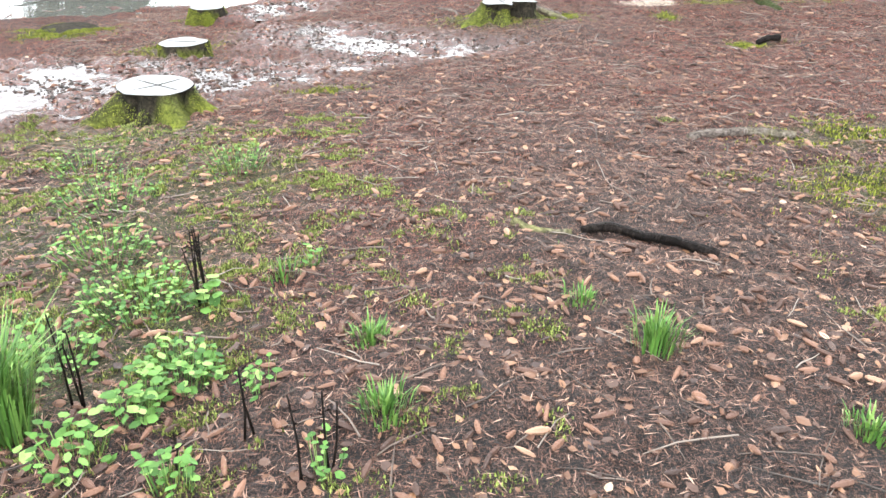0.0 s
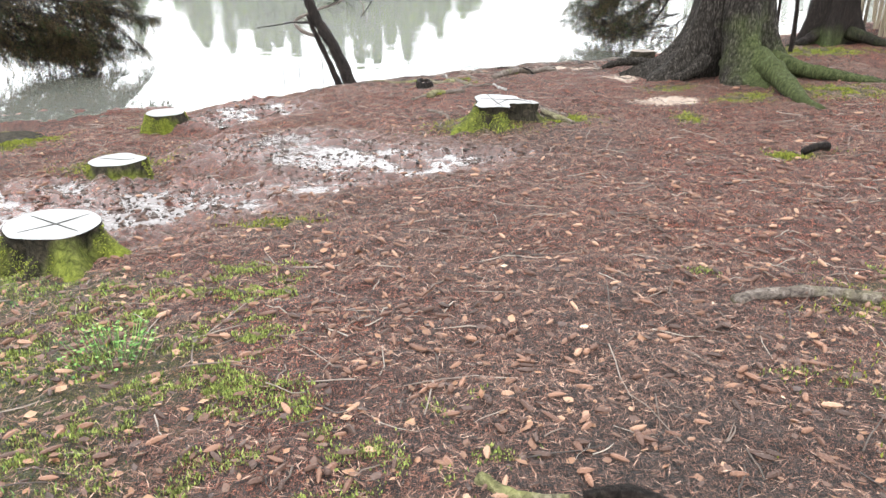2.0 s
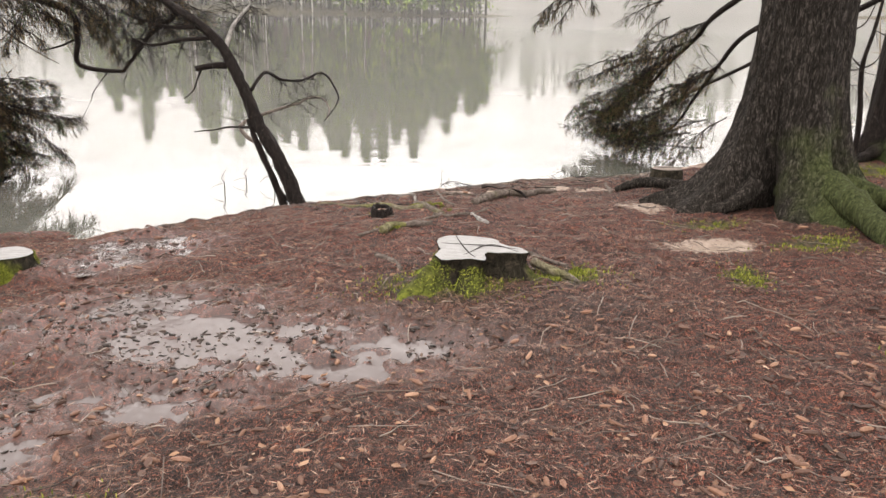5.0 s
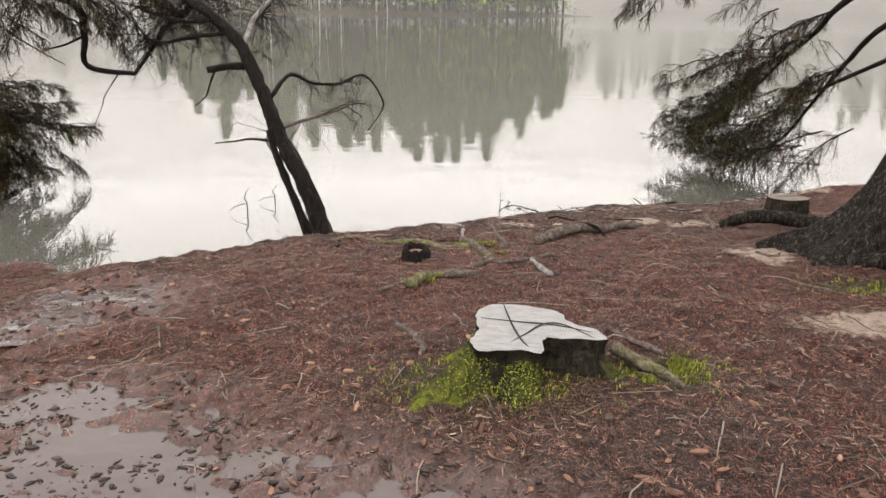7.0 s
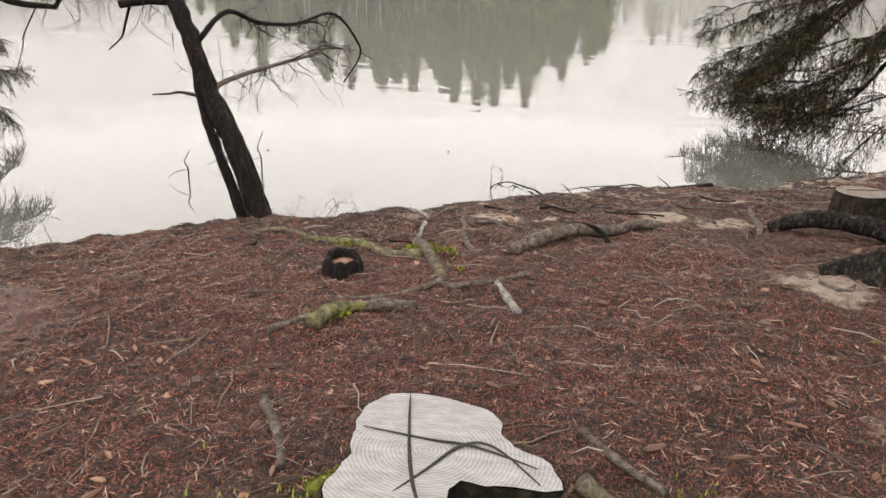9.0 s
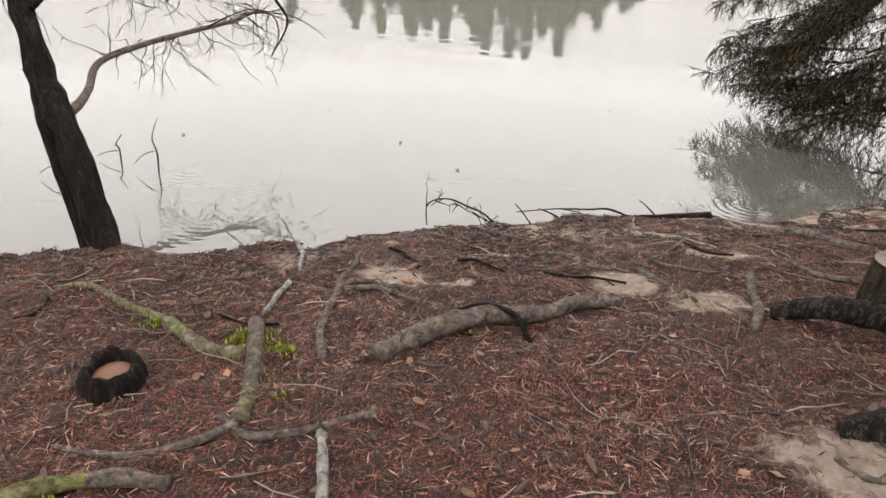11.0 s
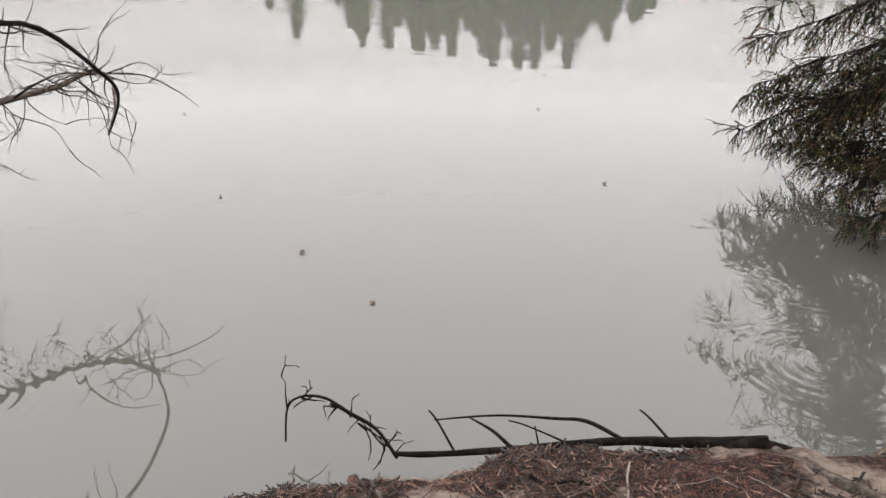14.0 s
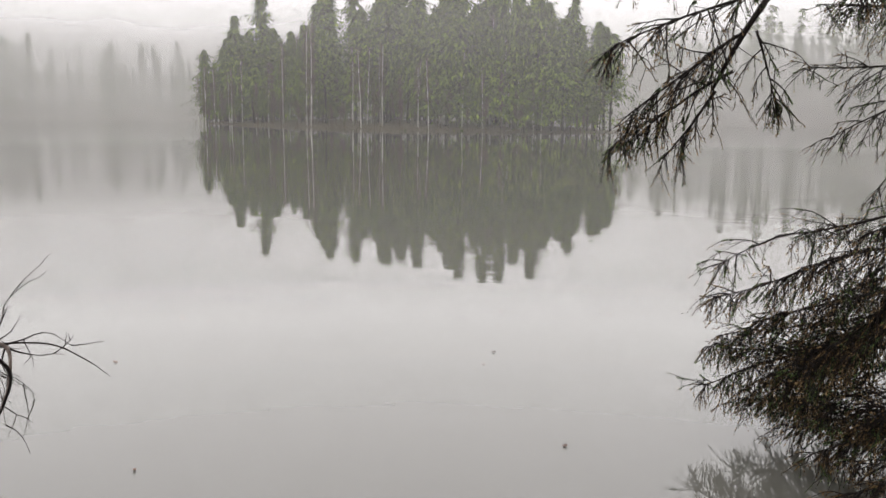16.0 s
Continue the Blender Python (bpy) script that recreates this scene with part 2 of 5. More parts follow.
HERB = island_varied("green_herb_leaf", [(0.0, (0.035, 0.085, 0.02)), (0.6, (0.11, 0.22, 0.045)), (1.0, (0.26, 0.38, 0.11))], 0.6, 0.2)
CONE = island_varied("spruce_cone", [(0.0, (0.035, 0.018, 0.013)), (0.5, (0.1, 0.048, 0.031)), (0.9, (0.2, 0.1, 0.062)), (1.0, (0.34, 0.2, 0.13))], 0.6, 0.35)
LEAF = island_varied("dead_leaf", [(0.0, (0.04, 0.02, 0.015)), (0.5, (0.11, 0.049, 0.026)), (0.85, (0.23, 0.115, 0.06)), (0.985, (0.3, 0.17, 0.1)), (1.0, (0.5, 0.36, 0.25))], 0.5, 0.4)
STRAW = island_varied("dry_needle", [(0.0, (0.008, 0.005, 0.004)), (0.4, (0.05, 0.023, 0.016)), (0.8, (0.19, 0.092, 0.06)), (1.0, (0.4, 0.26, 0.19))], 0.6, 0.35)
TWIG = island_varied("fallen_twig", [(0.0, (0.04, 0.03, 0.025)), (0.6, (0.14, 0.1, 0.08)), (1.0, (0.3, 0.25, 0.21))], 0.65, 0.35)
NEEDLE = island_varied("spruce_needle", [(0.0, (0.01, 0.016, 0.007)), (0.6, (0.032, 0.052, 0.018)), (1.0, (0.12, 0.16, 0.05))], 0.6, 0.12)
BROWN_NEEDLE = island_varied("brown_spruce_spray", [(0.0, (0.03, 0.02, 0.01)), (0.6, (0.11, 0.072, 0.034)), (1.0, (0.24, 0.165, 0.078))], 0.7, 0.1)
FAR_GREEN = island_varied("far_conifer_foliage", [(0.0, (0.01, 0.017, 0.004)), (0.6, (0.055, 0.09, 0.013)), (1.0, (0.22, 0.3, 0.04))], 0.8, 0.1)
FAR_BROWN = island_varied("far_bare_twigs", [(0.0, (0.04, 0.029, 0.022)), (0.6, (0.085, 0.062, 0.045)), (1.0, (0.15, 0.115, 0.085))], 0.8, 0.1)
DARK_BITS = island_varied("wet_dark_litter", [(0.0, (0.008, 0.006, 0.005)), (0.7, (0.04, 0.026, 0.02)), (1.0, (0.12, 0.075, 0.055))], 0.4, 0.3)
BIRCH = two_scale("birch_bark", [(0.35, (0.2, 0.18, 0.16)), (0.6, (0.62, 0.6, 0.56))], 1.5, stretch=(1, 1, 2))
REED = island_varied("dry_reed", [(0.0, (0.1, 0.08, 0.06)), (1.0, (0.34, 0.28, 0.2))], 0.7, 0.2)


# ---- geometry helpers ----
class Geo:
    """Gathers vertices and faces of one mesh."""

    def __init__(self):
        self.v, self.f, self.moss = [], [], []

    def tube(self, pts, radii, sides=7, wobble=0.0, cap=True, moss=0.0):
        pts = [Vector(p) for p in pts]
        base = len(self.v)
        up = Vector((0.13, 0.21, 1.0))
        n = len(pts)
        for i, p in enumerate(pts):
            d = (pts[min(i + 1, n - 1)] - pts[max(i - 1, 0)]).normalized()
            a = d.cross(up)
            a = a.normalized() if a.length > 1e-4 else Vector((1, 0, 0))
            b = d.cross(a)
            for k in range(sides):
                w = 2 * math.pi * k / sides
                r = radii[i] * (1 + wobble * noise.noise(Vector((p.x * 9 + k, p.y * 9, p.z * 9 + k * 2.3))))
                self.v.append(tuple(p + a * (math.cos(w) * r) + b * (math.sin(w) * r)))
                self.moss.append(moss)
        for i in range(n - 1):
            for k in range(sides):
                q = base + i * sides
                self.f.append((q + k, q + (k + 1) % sides, q + sides + (k + 1) % sides, q + sides + k))
        if cap:
            self.f.append(tuple(base + k for k in reversed(range(sides))))
            self.f.append(tuple(base + (n - 1) * sides + k for k in range(sides)))

    def blade(self, a, b, width, side):
        """A flat tapered blade, folded along its middle."""
        a, b, s = Vector(a), Vector(b), Vector(side) * (width / 2)
        q = len(self.v)
        m = a.lerp(b, 0.45)
        self.v += [tuple(a), tuple(m + s), tuple(b), tuple(m - s)]
        self.moss += [0] * 4
        self.f += [(q, q + 1, q + 2), (q, q + 2, q + 3)]

    def leaf(self, c, u, w, length, width, curl):
        """A small curled leaf: six points round a bent midrib."""
        c, u, w = Vector(c), Vector(u), Vector(w)
        n = u.cross(w)
        q = len(self.v)
        for s, k, h in ((0, 0, 0), (0.3, 0.5, curl), (0.7, 0.42, curl * 0.8), (1, 0, curl * 1.6), (0.7, -0.42, curl * 0.8), (0.3, -0.5, curl), (0.5, 0, -curl * 0.2)):
            self.v.append(tuple(c + u * (s - 0.5) * length + w * k * width + n * h * length))
            self.moss.append(0)
        self.f += [(q + 6, q + i, q + (i + 1) % 6) for i in range(6)]

    def mesh(self, name, smooth=True, with_moss=False):
        me = bpy.data.meshes.new(name)
        me.from_pydata(self.v, [], self.f)
        if smooth:
            me.polygons.foreach_set("use_smooth", [True] * len(me.polygons))
        if with_moss:
            at = me.attributes.new("moss", "FLOAT", "POINT")
            at.data.foreach_set("value", self.moss)
        me.update()
        return me


def piece(name, geo, mat, parent=None, label="", smooth=True, moss=False):
    """Links gathered geometry as one mesh object, under a thing if one is given."""
    ob = new(name, geo.mesh(name, smooth, moss) if isinstance(geo, Geo) else geo)
    if not ob.data.materials:
        ob.data.materials.append(mat)
    if parent is not None:
        ob.parent = parent
    if label:
        tagged(ob, label)
    return ob


def thing(name, at, label, category, group="", kind=""):
    ob = new(name)
    ob.location = at
    ob.empty_display_size = 0.2
    return tagged(ob, label, category, group, kind)


def spline(pts, steps=6):
    """Points along a smooth curve through pts."""
    pts = [Vector(p) for p in pts]
    out = []
    for i in range(len(pts) - 1):
        a, b = pts[max(i - 1, 0)], pts[i]
        c, d = pts[i + 1], pts[min(i + 2, len(pts) - 1)]
        for k in range(steps):
            t = k / steps
            out.append(0.5 * ((2 * b) + (c - a) * t + (2 * a - 5 * b + 4 * c - d) * t * t + (3 * b - a - 3 * c + d) * t ** 3))
    out.append(pts[-1])
    return out


def taper(n, a, b, power=1.0):
    return [b + (a - b) * (1 - i / max(n - 1, 1)) ** power for i in range(n)]


rng = random.Random(5)
table = np.random.RandomState(3).rand(256, 256)


def lattice(x, y, scale, shift=0):
    """Smooth value noise from 0 to 1 over the plan."""
    u, v = np.asarray(x, float) * scale + 17.3 + shift, np.asarray(y, float) * scale + 41.7 + shift
    i, j = np.floor(u).astype(int), np.floor(v).astype(int)
    a, b = u - i, v - j
    a, b = a * a * (3 - 2 * a), b * b * (3 - 2 * b)
    p = lambda di, dj: table[(i + di) % 256, (j + dj) % 256]
    return (p(0, 0) * (1 - a) + p(1, 0) * a) * (1 - b) + (p(0, 1) * (1 - a) + p(1, 1) * a) * b


# ---- the lie of the land ----
WATER = -1.28
PROFILE_Y = [-40, -6, 0, 3.5, 5, 6.6, 8, 9.5, 11, 12, 13, 16, 40]
PROFILE_Z = [1.2, 0.4, 0, -0.36, -0.48, -0.60, -0.68, -0.71, -0.73, -0.79, -0.85, -0.95, -1.0]
SHORE_X = [-400, -30, -8, -5, -3.2, -1.8, -1.2, -0.5, 0.1, 0.45, 0.9, 1.5, 2.2, 2.6, 3.2, 4.2, 7, 8.5, 11, 16, 30, 60, 400]
SHORE_Y = [-30, 8, 11.2, 11.8, 12.1, 12.6, 12.98, 13.02, 13.15, 13.44, 13.72, 13.88, 14.05, 14.18, 14.6, 15.1, 16.8, 17.8, 18.8, 20.5, 26, 45, 600]
# puddles: x, y, half length, half width, turn in degrees, level
PUDDLES = [(-2.45, 6.78, 1.0, 0.56, -8, -0.69), (-1.5, 7.0, 0.6, 0.32, -4, -0.69), (-3.35, 6.4, 0.95, 0.8, 0, -0.69),
           (-1.2, 8.5, 0.75, 0.5, 12, -0.745), (-0.45, 8.15, 0.95, 0.5, -6, -0.745), (0.4, 8.2, 0.5, 0.22, 0, -0.745), (1.0, 8.16, 0.25, 0.08, 0, -0.722),
           (-1.8, 10.3, 0.5, 0.36, 20, -0.85), (-2.05, 9.8, 0.45, 0.28, 20, -0.84), (-0.75, 7.5, 0.55, 0.25, 8, -0.745)]
SAND = [(0.72, 12.3, 0.2, 0.15), (1.75, 12.46, 0.2, 0.15), (2.1, 12.34, 0.2, 0.14), (1.01, 12.28, 0.09, 0.05), (1.92, 13.25, 0.16, 0.1), (1.1, 12.74, 0.12, 0.08),
        (2.2, 12.95, 0.2, 0.07), (0.6, 13.15, 0.14, 0.08), (2.4, 11.15, 0.2, 0.25), (2.62, 9.9, 0.45, 0.2), (2.3, 11.2, 0.2, 0.1), (-2.3, 10.9, 0.4, 0.25), (1.3, 13.3, 0.25, 0.08)]
MOSSES = [(-2.0, 3.4, 1.5, 1.1), (-1.3, 4.4, 0.8, 0.6), (-1.2, 2.5, 0.6, 0.6), (-2.1, 5.3, 0.9, 0.5), (2.75, 4.9, 0.6, 0.35), (2.5, 3.9, 0.6, 0.5), (3.08, 7.68, 0.3, 0.14),
          (2.76, 10.5, 0.3, 0.15), (3.4, 9.8, 0.35, 0.2), (2.64, 9.15, 0.15, 0.25), (4.4, 9.9, 0.6, 0.4), (-0.85, 6.5, 0.35, 0.12), (-4.2, 9.2, 0.6, 0.35), (0.65, 9.1, 0.5, 0.3),
          (1.5, 9.3, 0.3, 0.25), (5.4, 13.0, 0.8, 0.4), (-2.6, 8.2, 0.5, 0.3), (-2.85, 10.2, 0.4, 0.2)]


def blob(x, y, spots, most=1.0):
    """How deep a point lies in a set of soft ellipses (0 outside, 1 at a centre)."""
    m = np.zeros(np.shape(x))
    for s in spots:
        cx, cy, a, b = s[:4]
        w = radians(s[4]) if len(s) > 4 else 0.0
        dx, dy = x - cx, y - cy
        u, v = (dx * math.cos(w) + dy * math.sin(w)) / a, (dy * math.cos(w) - dx * math.sin(w)) / b
        m = np.maximum(m, np.clip(1.5 - np.sqrt(u * u + v * v), 0, most))
    return m


def land(x, y, rough=1.0):
    x, y = np.asarray(x, float), np.asarray(y, float)
    d = y - np.interp(x, SHORE_X, SHORE_Y)
    d = d + 0.22 * (lattice(x, y, 1.7) - 0.5) * (np.abs(x) < 60) + 0.1 * (lattice(x, y, 5.3, 9) - 0.5)
    base = np.interp(y, PROFILE_Y, PROFILE_Z) + 0.04 * np.clip(x, -12, 14) - 0.02 * np.clip(-x, 0, 4) + 0.03 * np.clip(x - 1.7, 0, 3) * np.interp(y, [9, 11.5], [1, 0])
    base = base - 0.11 * np.clip(-x - 0.7, 0, 2.6) * np.interp(y, [9.2, 11.6], [0, 1])
    k = np.interp(d, [-2.2, -1.1, -0.6, -0.25, 0.0], [0, 0.09, 0.2, 0.38, 1.0])
    near = base * (1 - k) + WATER * k
    bed = WATER - 0.25 * np.clip(d, 0, 7)
    z = np.where(d < 0, near, bed)
    z = z + rough * np.where(d < 0.3, 0.05 * (lattice(x, y, 1.1) - 0.5) + 0.035 * (lattice(x, y, 4.0, 3) - 0.5) + 0.026 * (lattice(x, y, 12.0, 5) - 0.5) + 0.022 * (lattice(x, y, 25.0, 7) - 0.5), 0)
    for px, py, a, b, w, level in PUDDLES:
        r = 1.5 - blob(x, y, [(px, py, a, b, w)], 1.5)
        m = np.clip((1.5 - r) / 0.45, 0, 1)
        m = m * m * (3 - 2 * m)
        rim = np.clip((r - 0.45) / 0.6, 0, 1)
        z = z * (1 - m) + m * (level - 0.02 + 0.045 * rim * rim + rough * (0.075 * (lattice(x, y, 3.2, 4) - 0.47) + 0.035 * (lattice(x, y, 9.0, 6) - 0.5) + 0.07 * (lattice(x, y, 19.0, 2) - 0.5)))
    # the island and the farther shore
    r = np.hypot(x, y - 12)
    iu, iv = ((x + 32) * 0.87 - (y - 140) * 0.5) / 46, ((x + 32) * 0.5 + (y - 140) * 0.87) / 16
    isle = WATER + 1.2 * (1 - iu * iu - iv * iv)
    shore = WATER + 0.07 * (r - 185 - 10 * np.sin(np.arctan2(x, y) * 9))
    z = np.where((y > 60) & (d > 0), np.maximum(z, np.maximum(isle, np.minimum(shore, 22))), z)
    return z


def gz(x, y):
    return float(land(np.array([x]), np.array([y]))[0])


def on_ground(pts, lift=0.0):
    return [Vector((x, y, gz(x, y) + (h[0] if h else 0) + lift)) for x, y, *h in pts]


def axis(lo, hi, step, far_lo, far_hi, grow):
    core = list(np.arange(lo, hi + 1e-6, step))
    s, p, out = step, hi, []
    while p < far_hi:
        s *= grow
        p += s
        out.append(p)
    s, p, before = step, lo, []
    while p > far_lo:
        s *= grow
        p -= s
        before.append(p)
    return np.array(before[::-1] + core + out)


def bank_sand(x, y):
    """Washed-out sand along the edge of the bank, in uneven patches."""
    d = y - np.interp(x, SHORE_X, SHORE_Y)
    patch = lattice(x, y, 2.6, 27) * 0.6 + lattice(x, y, 6.5, 33) * 0.4
    return np.clip(1.2 + d * 0.6, 0, 1) * np.clip(patch * 3.4 - 0.95, 0, 1) * (d < 0.3) * np.clip((x + 0.6) / 0.8, 0, 1)


def build_ground():
    xs, ys = axis(-4.5, 6.5, 0.035, -600, 600, 1.07), axis(0.6, 14.8, 0.035, -200, 700, 1.07)
    gx, gy = np.meshgrid(xs, ys)
    z = land(gx, gy)
    nx, ny = len(xs), len(ys)
    co = np.stack([gx, gy, z], -1).reshape(-1, 3)
    i = np.arange(nx * ny).reshape(ny, nx)
    faces = np.stack([i[:-1, :-1], i[:-1, 1:], i[1:, 1:], i[1:, :-1]], -1).reshape(-1, 4)
    me = bpy.data.meshes.new("ground")
    me.vertices.add(len(co))
    me.vertices.foreach_set("co", co.ravel())
    me.loops.add(faces.size)
    me.loops.foreach_set("vertex_index", faces.ravel())
    me.polygons.add(len(faces))
    me.polygons.foreach_set("loop_start", np.arange(0, faces.size, 4))
    me.polygons.foreach_set("use_smooth", np.ones(len(faces), bool))
    me.update(calc_edges=True)
    fx, fy = gx.ravel(), gy.ravel()
    d = fy - np.interp(fx, SHORE_X, SHORE_Y)
    wet = np.maximum(blob(fx, fy, [(p[0], p[1], p[2] * 1.3, p[3] * 1.4, p[4]) for p in PUDDLES]) * 0.95, np.clip(1 + d * 3.0, 0, 1) * 0.5)
    red = np.clip(lattice(fx, fy, 0.5, 12) * 1.3 - 0.3 + 0.3 * np.clip(fx - 1, 0, 1) + np.interp(fy, [0, 4, 7, 10], [-0.9, -0.2, 0.5, 0.5]), 0, 1)
    for name, val in (("wet", wet), ("sand", np.maximum(blob(fx, fy, SAND) * 0.8, bank_sand(fx, fy) * 0.72)), ("moss", np.maximum(blob(fx, fy, MOSSES) * 0.8, (fy > 60) * 1.0)), ("needle_red", red)):
        at = me.attributes.new(name, "FLOAT", "POINT")
        at.data.foreach_set("value", val.astype(np.float32))
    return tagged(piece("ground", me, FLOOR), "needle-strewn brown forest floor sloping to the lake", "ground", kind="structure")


build_ground()


def sheet(name, mat, x0, x1, y0, y1, z, label, category):
    g = Geo()
    nx = ny = 24
    for j in range(ny + 1):
        for i in range(nx + 1):
            g.v.append((x0 + (x1 - x0) * i / nx, y0 + (y1 - y0) * j / ny, 0))
    g.f = [(j * (nx + 1) + i, j * (nx + 1) + i + 1, (j + 1) * (nx + 1) + i + 1, (j + 1) * (nx + 1) + i) for j in range(ny) for i in range(nx)]
    ob = tagged(piece(name, g, mat), label, category, kind="structure")
    ob.location.z = z
    return ob


sheet("water", LAKE, -620, 620, 2, 720, WATER, "still grey lake water reflecting the misty sky", "lake")


def puddle(px, py, a, b, turn, level):
    """A flat film of water, cut to an uneven outline; the mud breaks through it."""
    g = Geo()
    n = 40
    w = radians(turn)
    g.v.append((0, 0, 0))
    for k in range(n):
        t = 2 * math.pi * k / n
        r = 1.05 + 0.12 * noise.noise(Vector((math.cos(t) * 2 + px, math.sin(t) * 2 + py, 0)))
        u, v = a * r * math.cos(t), b * r * math.sin(t)
        g.v.append((u * math.cos(w) - v * math.sin(w), u * math.sin(w) + v * math.cos(w), 0))
    g.f = [(0, 1 + k, 1 + (k + 1) % n) for k in range(n)]
    ob = piece("puddle", g, PUDDLE)
    ob.location = (px, py, level)
    return tagged(ob, "shallow muddy puddle reflecting the white sky", "puddle", "puddles on the path", "structure")


for i, p in enumerate(PUDDLES):
    puddle(*p[:5], p[5] + 0.0006 * i)


# ---- trees and stumps ----
def trunk_geo(height, radius, top, lobes, flare, flare_h, lean=(0, 0), rings=46, sides=64, relief=0.02, moss_dir=None, moss_h=1.2, seed=0):
    """A trunk with a buttressed foot; lobes: angles in degrees and strengths of the root buttresses."""
    g = Geo()
    for i in range(rings + 1):
        s = i / rings
        h = -0.25 + (height + 0.25) * s ** 1.7
        hh = max(h, 0)
        r0 = top + (radius - top) * (1 - hh / height) ** 0.9
        for k in range(sides):
            t = 2 * math.pi * k / sides
            f = 0.1
            for a, q in lobes:
                da = (t - radians(a) + math.pi) % (2 * math.pi) - math.pi
                f += q * math.exp(-(da / 0.24) ** 2)
            r = r0 * (1 + flare * f * math.exp(-hh / flare_h))
            n = noise.noise(Vector((math.cos(t) * 9 + seed, math.sin(t) * 9, h * 1.6))) + 0.6 * noise.noise(Vector((math.cos(t) * 21, math.sin(t) * 21 + seed, h * 5)))
            r += relief * n
            g.v.append((math.cos(t) * r + lean[0] * hh, math.sin(t) * r + lean[1] * hh, h))
            m = 0.0
            if moss_dir is not None:
                da = (t - radians(moss_dir) + math.pi) % (2 * math.pi) - math.pi
                m = max(0.0, 0.75 - abs(da) * 0.45) * math.exp(-(hh / moss_h) ** 2)
            g.moss.append(m)
    for i in range(rings):
        for k in range(sides):
            q = i * sides
            g.f.append((q + k, q + (k + 1) % sides, q + sides + (k + 1) % sides, q + sides + k))
    g.f.append(tuple(rings * sides + k for k in range(sides)))
    return g


def ground_root(pts, r0, r1, name="root", mat=ROOT_WOOD, parent=None, moss=0.0, sides=9, label=""):
    """A root that snakes half sunk over the ground."""
    path = spline(on_ground(pts), 6)
    g = Geo()
    n = len(path)
    rad = [max(0.006, q * (1 + 0.25 * noise.noise(Vector((i * 0.7, r0 * 90, 0))))) for i, q in enumerate(taper(n, r0, r1))]
    g.tube([p + Vector((0, 0, rad[i] * 0.35)) for i, p in enumerate(path)], rad, sides, 0.3, True, moss)
    if parent is not None:
        inv = Matrix.Translation(-Vector(parent.location))
        g.v = [tuple(inv @ Vector(p)) for p in g.v]
    return piece(name, g, mat, parent, label, True, True)


def crooked(start, ahead, length, bend, drop, rnd, step=0.05):
    """A wandering twig line."""
    d, p, n = Vector(ahead).normalized(), Vector(start), max(3, int(length / step))
    pts = [p.copy()]
    for _ in range(n):
        d = (d + Vector((rnd.uniform(-bend, bend), rnd.uniform(-bend, bend), rnd.uniform(-bend, bend) - drop / n))).normalized()
        p = p + d * (length / n)
        pts.append(p.copy())
    return pts, d


def spray(wood, green, brown, start, ahead, length, droop, rnd, green_share=0.5, thick=0.016, hang=0.7, dense=34):
    """A drooping conifer bough: limb, side twigs of uneven length, hanging twiglets, needles towards their ends."""
    pts, _ = crooked(start, ahead, length, 0.12, droop, rnd, 0.1)
    wood.tube(pts, taper(len(pts), thick, 0.003), 6)
    path = spline(pts, 3)
    n = len(path)
    for _ in range(int(length * dense)):
        i = min(n - 2, int(n * (0.08 + 0.92 * rnd.random())))
        f = (path[i + 1] - path[max(i - 1, 0)]).normalized()
        side = f.cross(Vector((0, 0, 1))).normalized() * rnd.choice((-1, 1))
        left = 1 - i / n
        tl = (0.12 + 0.4 * left * min(1.0, length)) * rnd.uniform(0.35, 1.2)
        tp, td = crooked(path[i], f * rnd.uniform(0.0, 1.0) + side * rnd.uniform(0.1, 1.0) + Vector((rnd.uniform(-0.4, 0.4), rnd.uniform(-0.4, 0.4), rnd.uniform(-0.7, 0.5))), tl, 0.16, hang * rnd.uniform(0.2, 1.4), rnd)
        wood.tube(tp, taper(len(tp), 0.005, 0.002), 4, cap=False)
        lively = rnd.random() < green_share
        for k in range(1, len(tp)):
            for _ in range(2):
                if rnd.random() < 0.72:
                    sp, sd = crooked(tp[k], td + Vector((rnd.uniform(-1, 1), rnd.uniform(-1, 1), rnd.uniform(-1.2, 0.25))), rnd.uniform(0.05, 0.16), 0.2, 0.4, rnd, 0.04)
                    wood.tube(sp, taper(len(sp), 0.0027, 0.0014), 3, cap=False)
                    shoot(green if lively and rnd.random() < 0.8 else brown, sp[-2], sp[-1] + sd * 0.012, rnd, 6)
        shoot(green if lively else brown, tp[-2], tp[-1] + td * 0.03, rnd, 40 if lively else 14)


def shoot(geo, a, b, rnd, count=7):
    """Short needles all round a twig's end."""
    d = (b - a).normalized()
    for k in range(count):
        o = a.lerp(b, (k + rnd.random()) / count)
        s = Vector((rnd.uniform(-1, 1), rnd.uniform(-1, 1), rnd.uniform(-1, 1)))
        s = (s - d * s.dot(d)).normalized()
        geo.blade(o, o + (d * 0.75 + s * 0.6) * rnd.uniform(0.012, 0.023), 0.0065, d.cross(s))


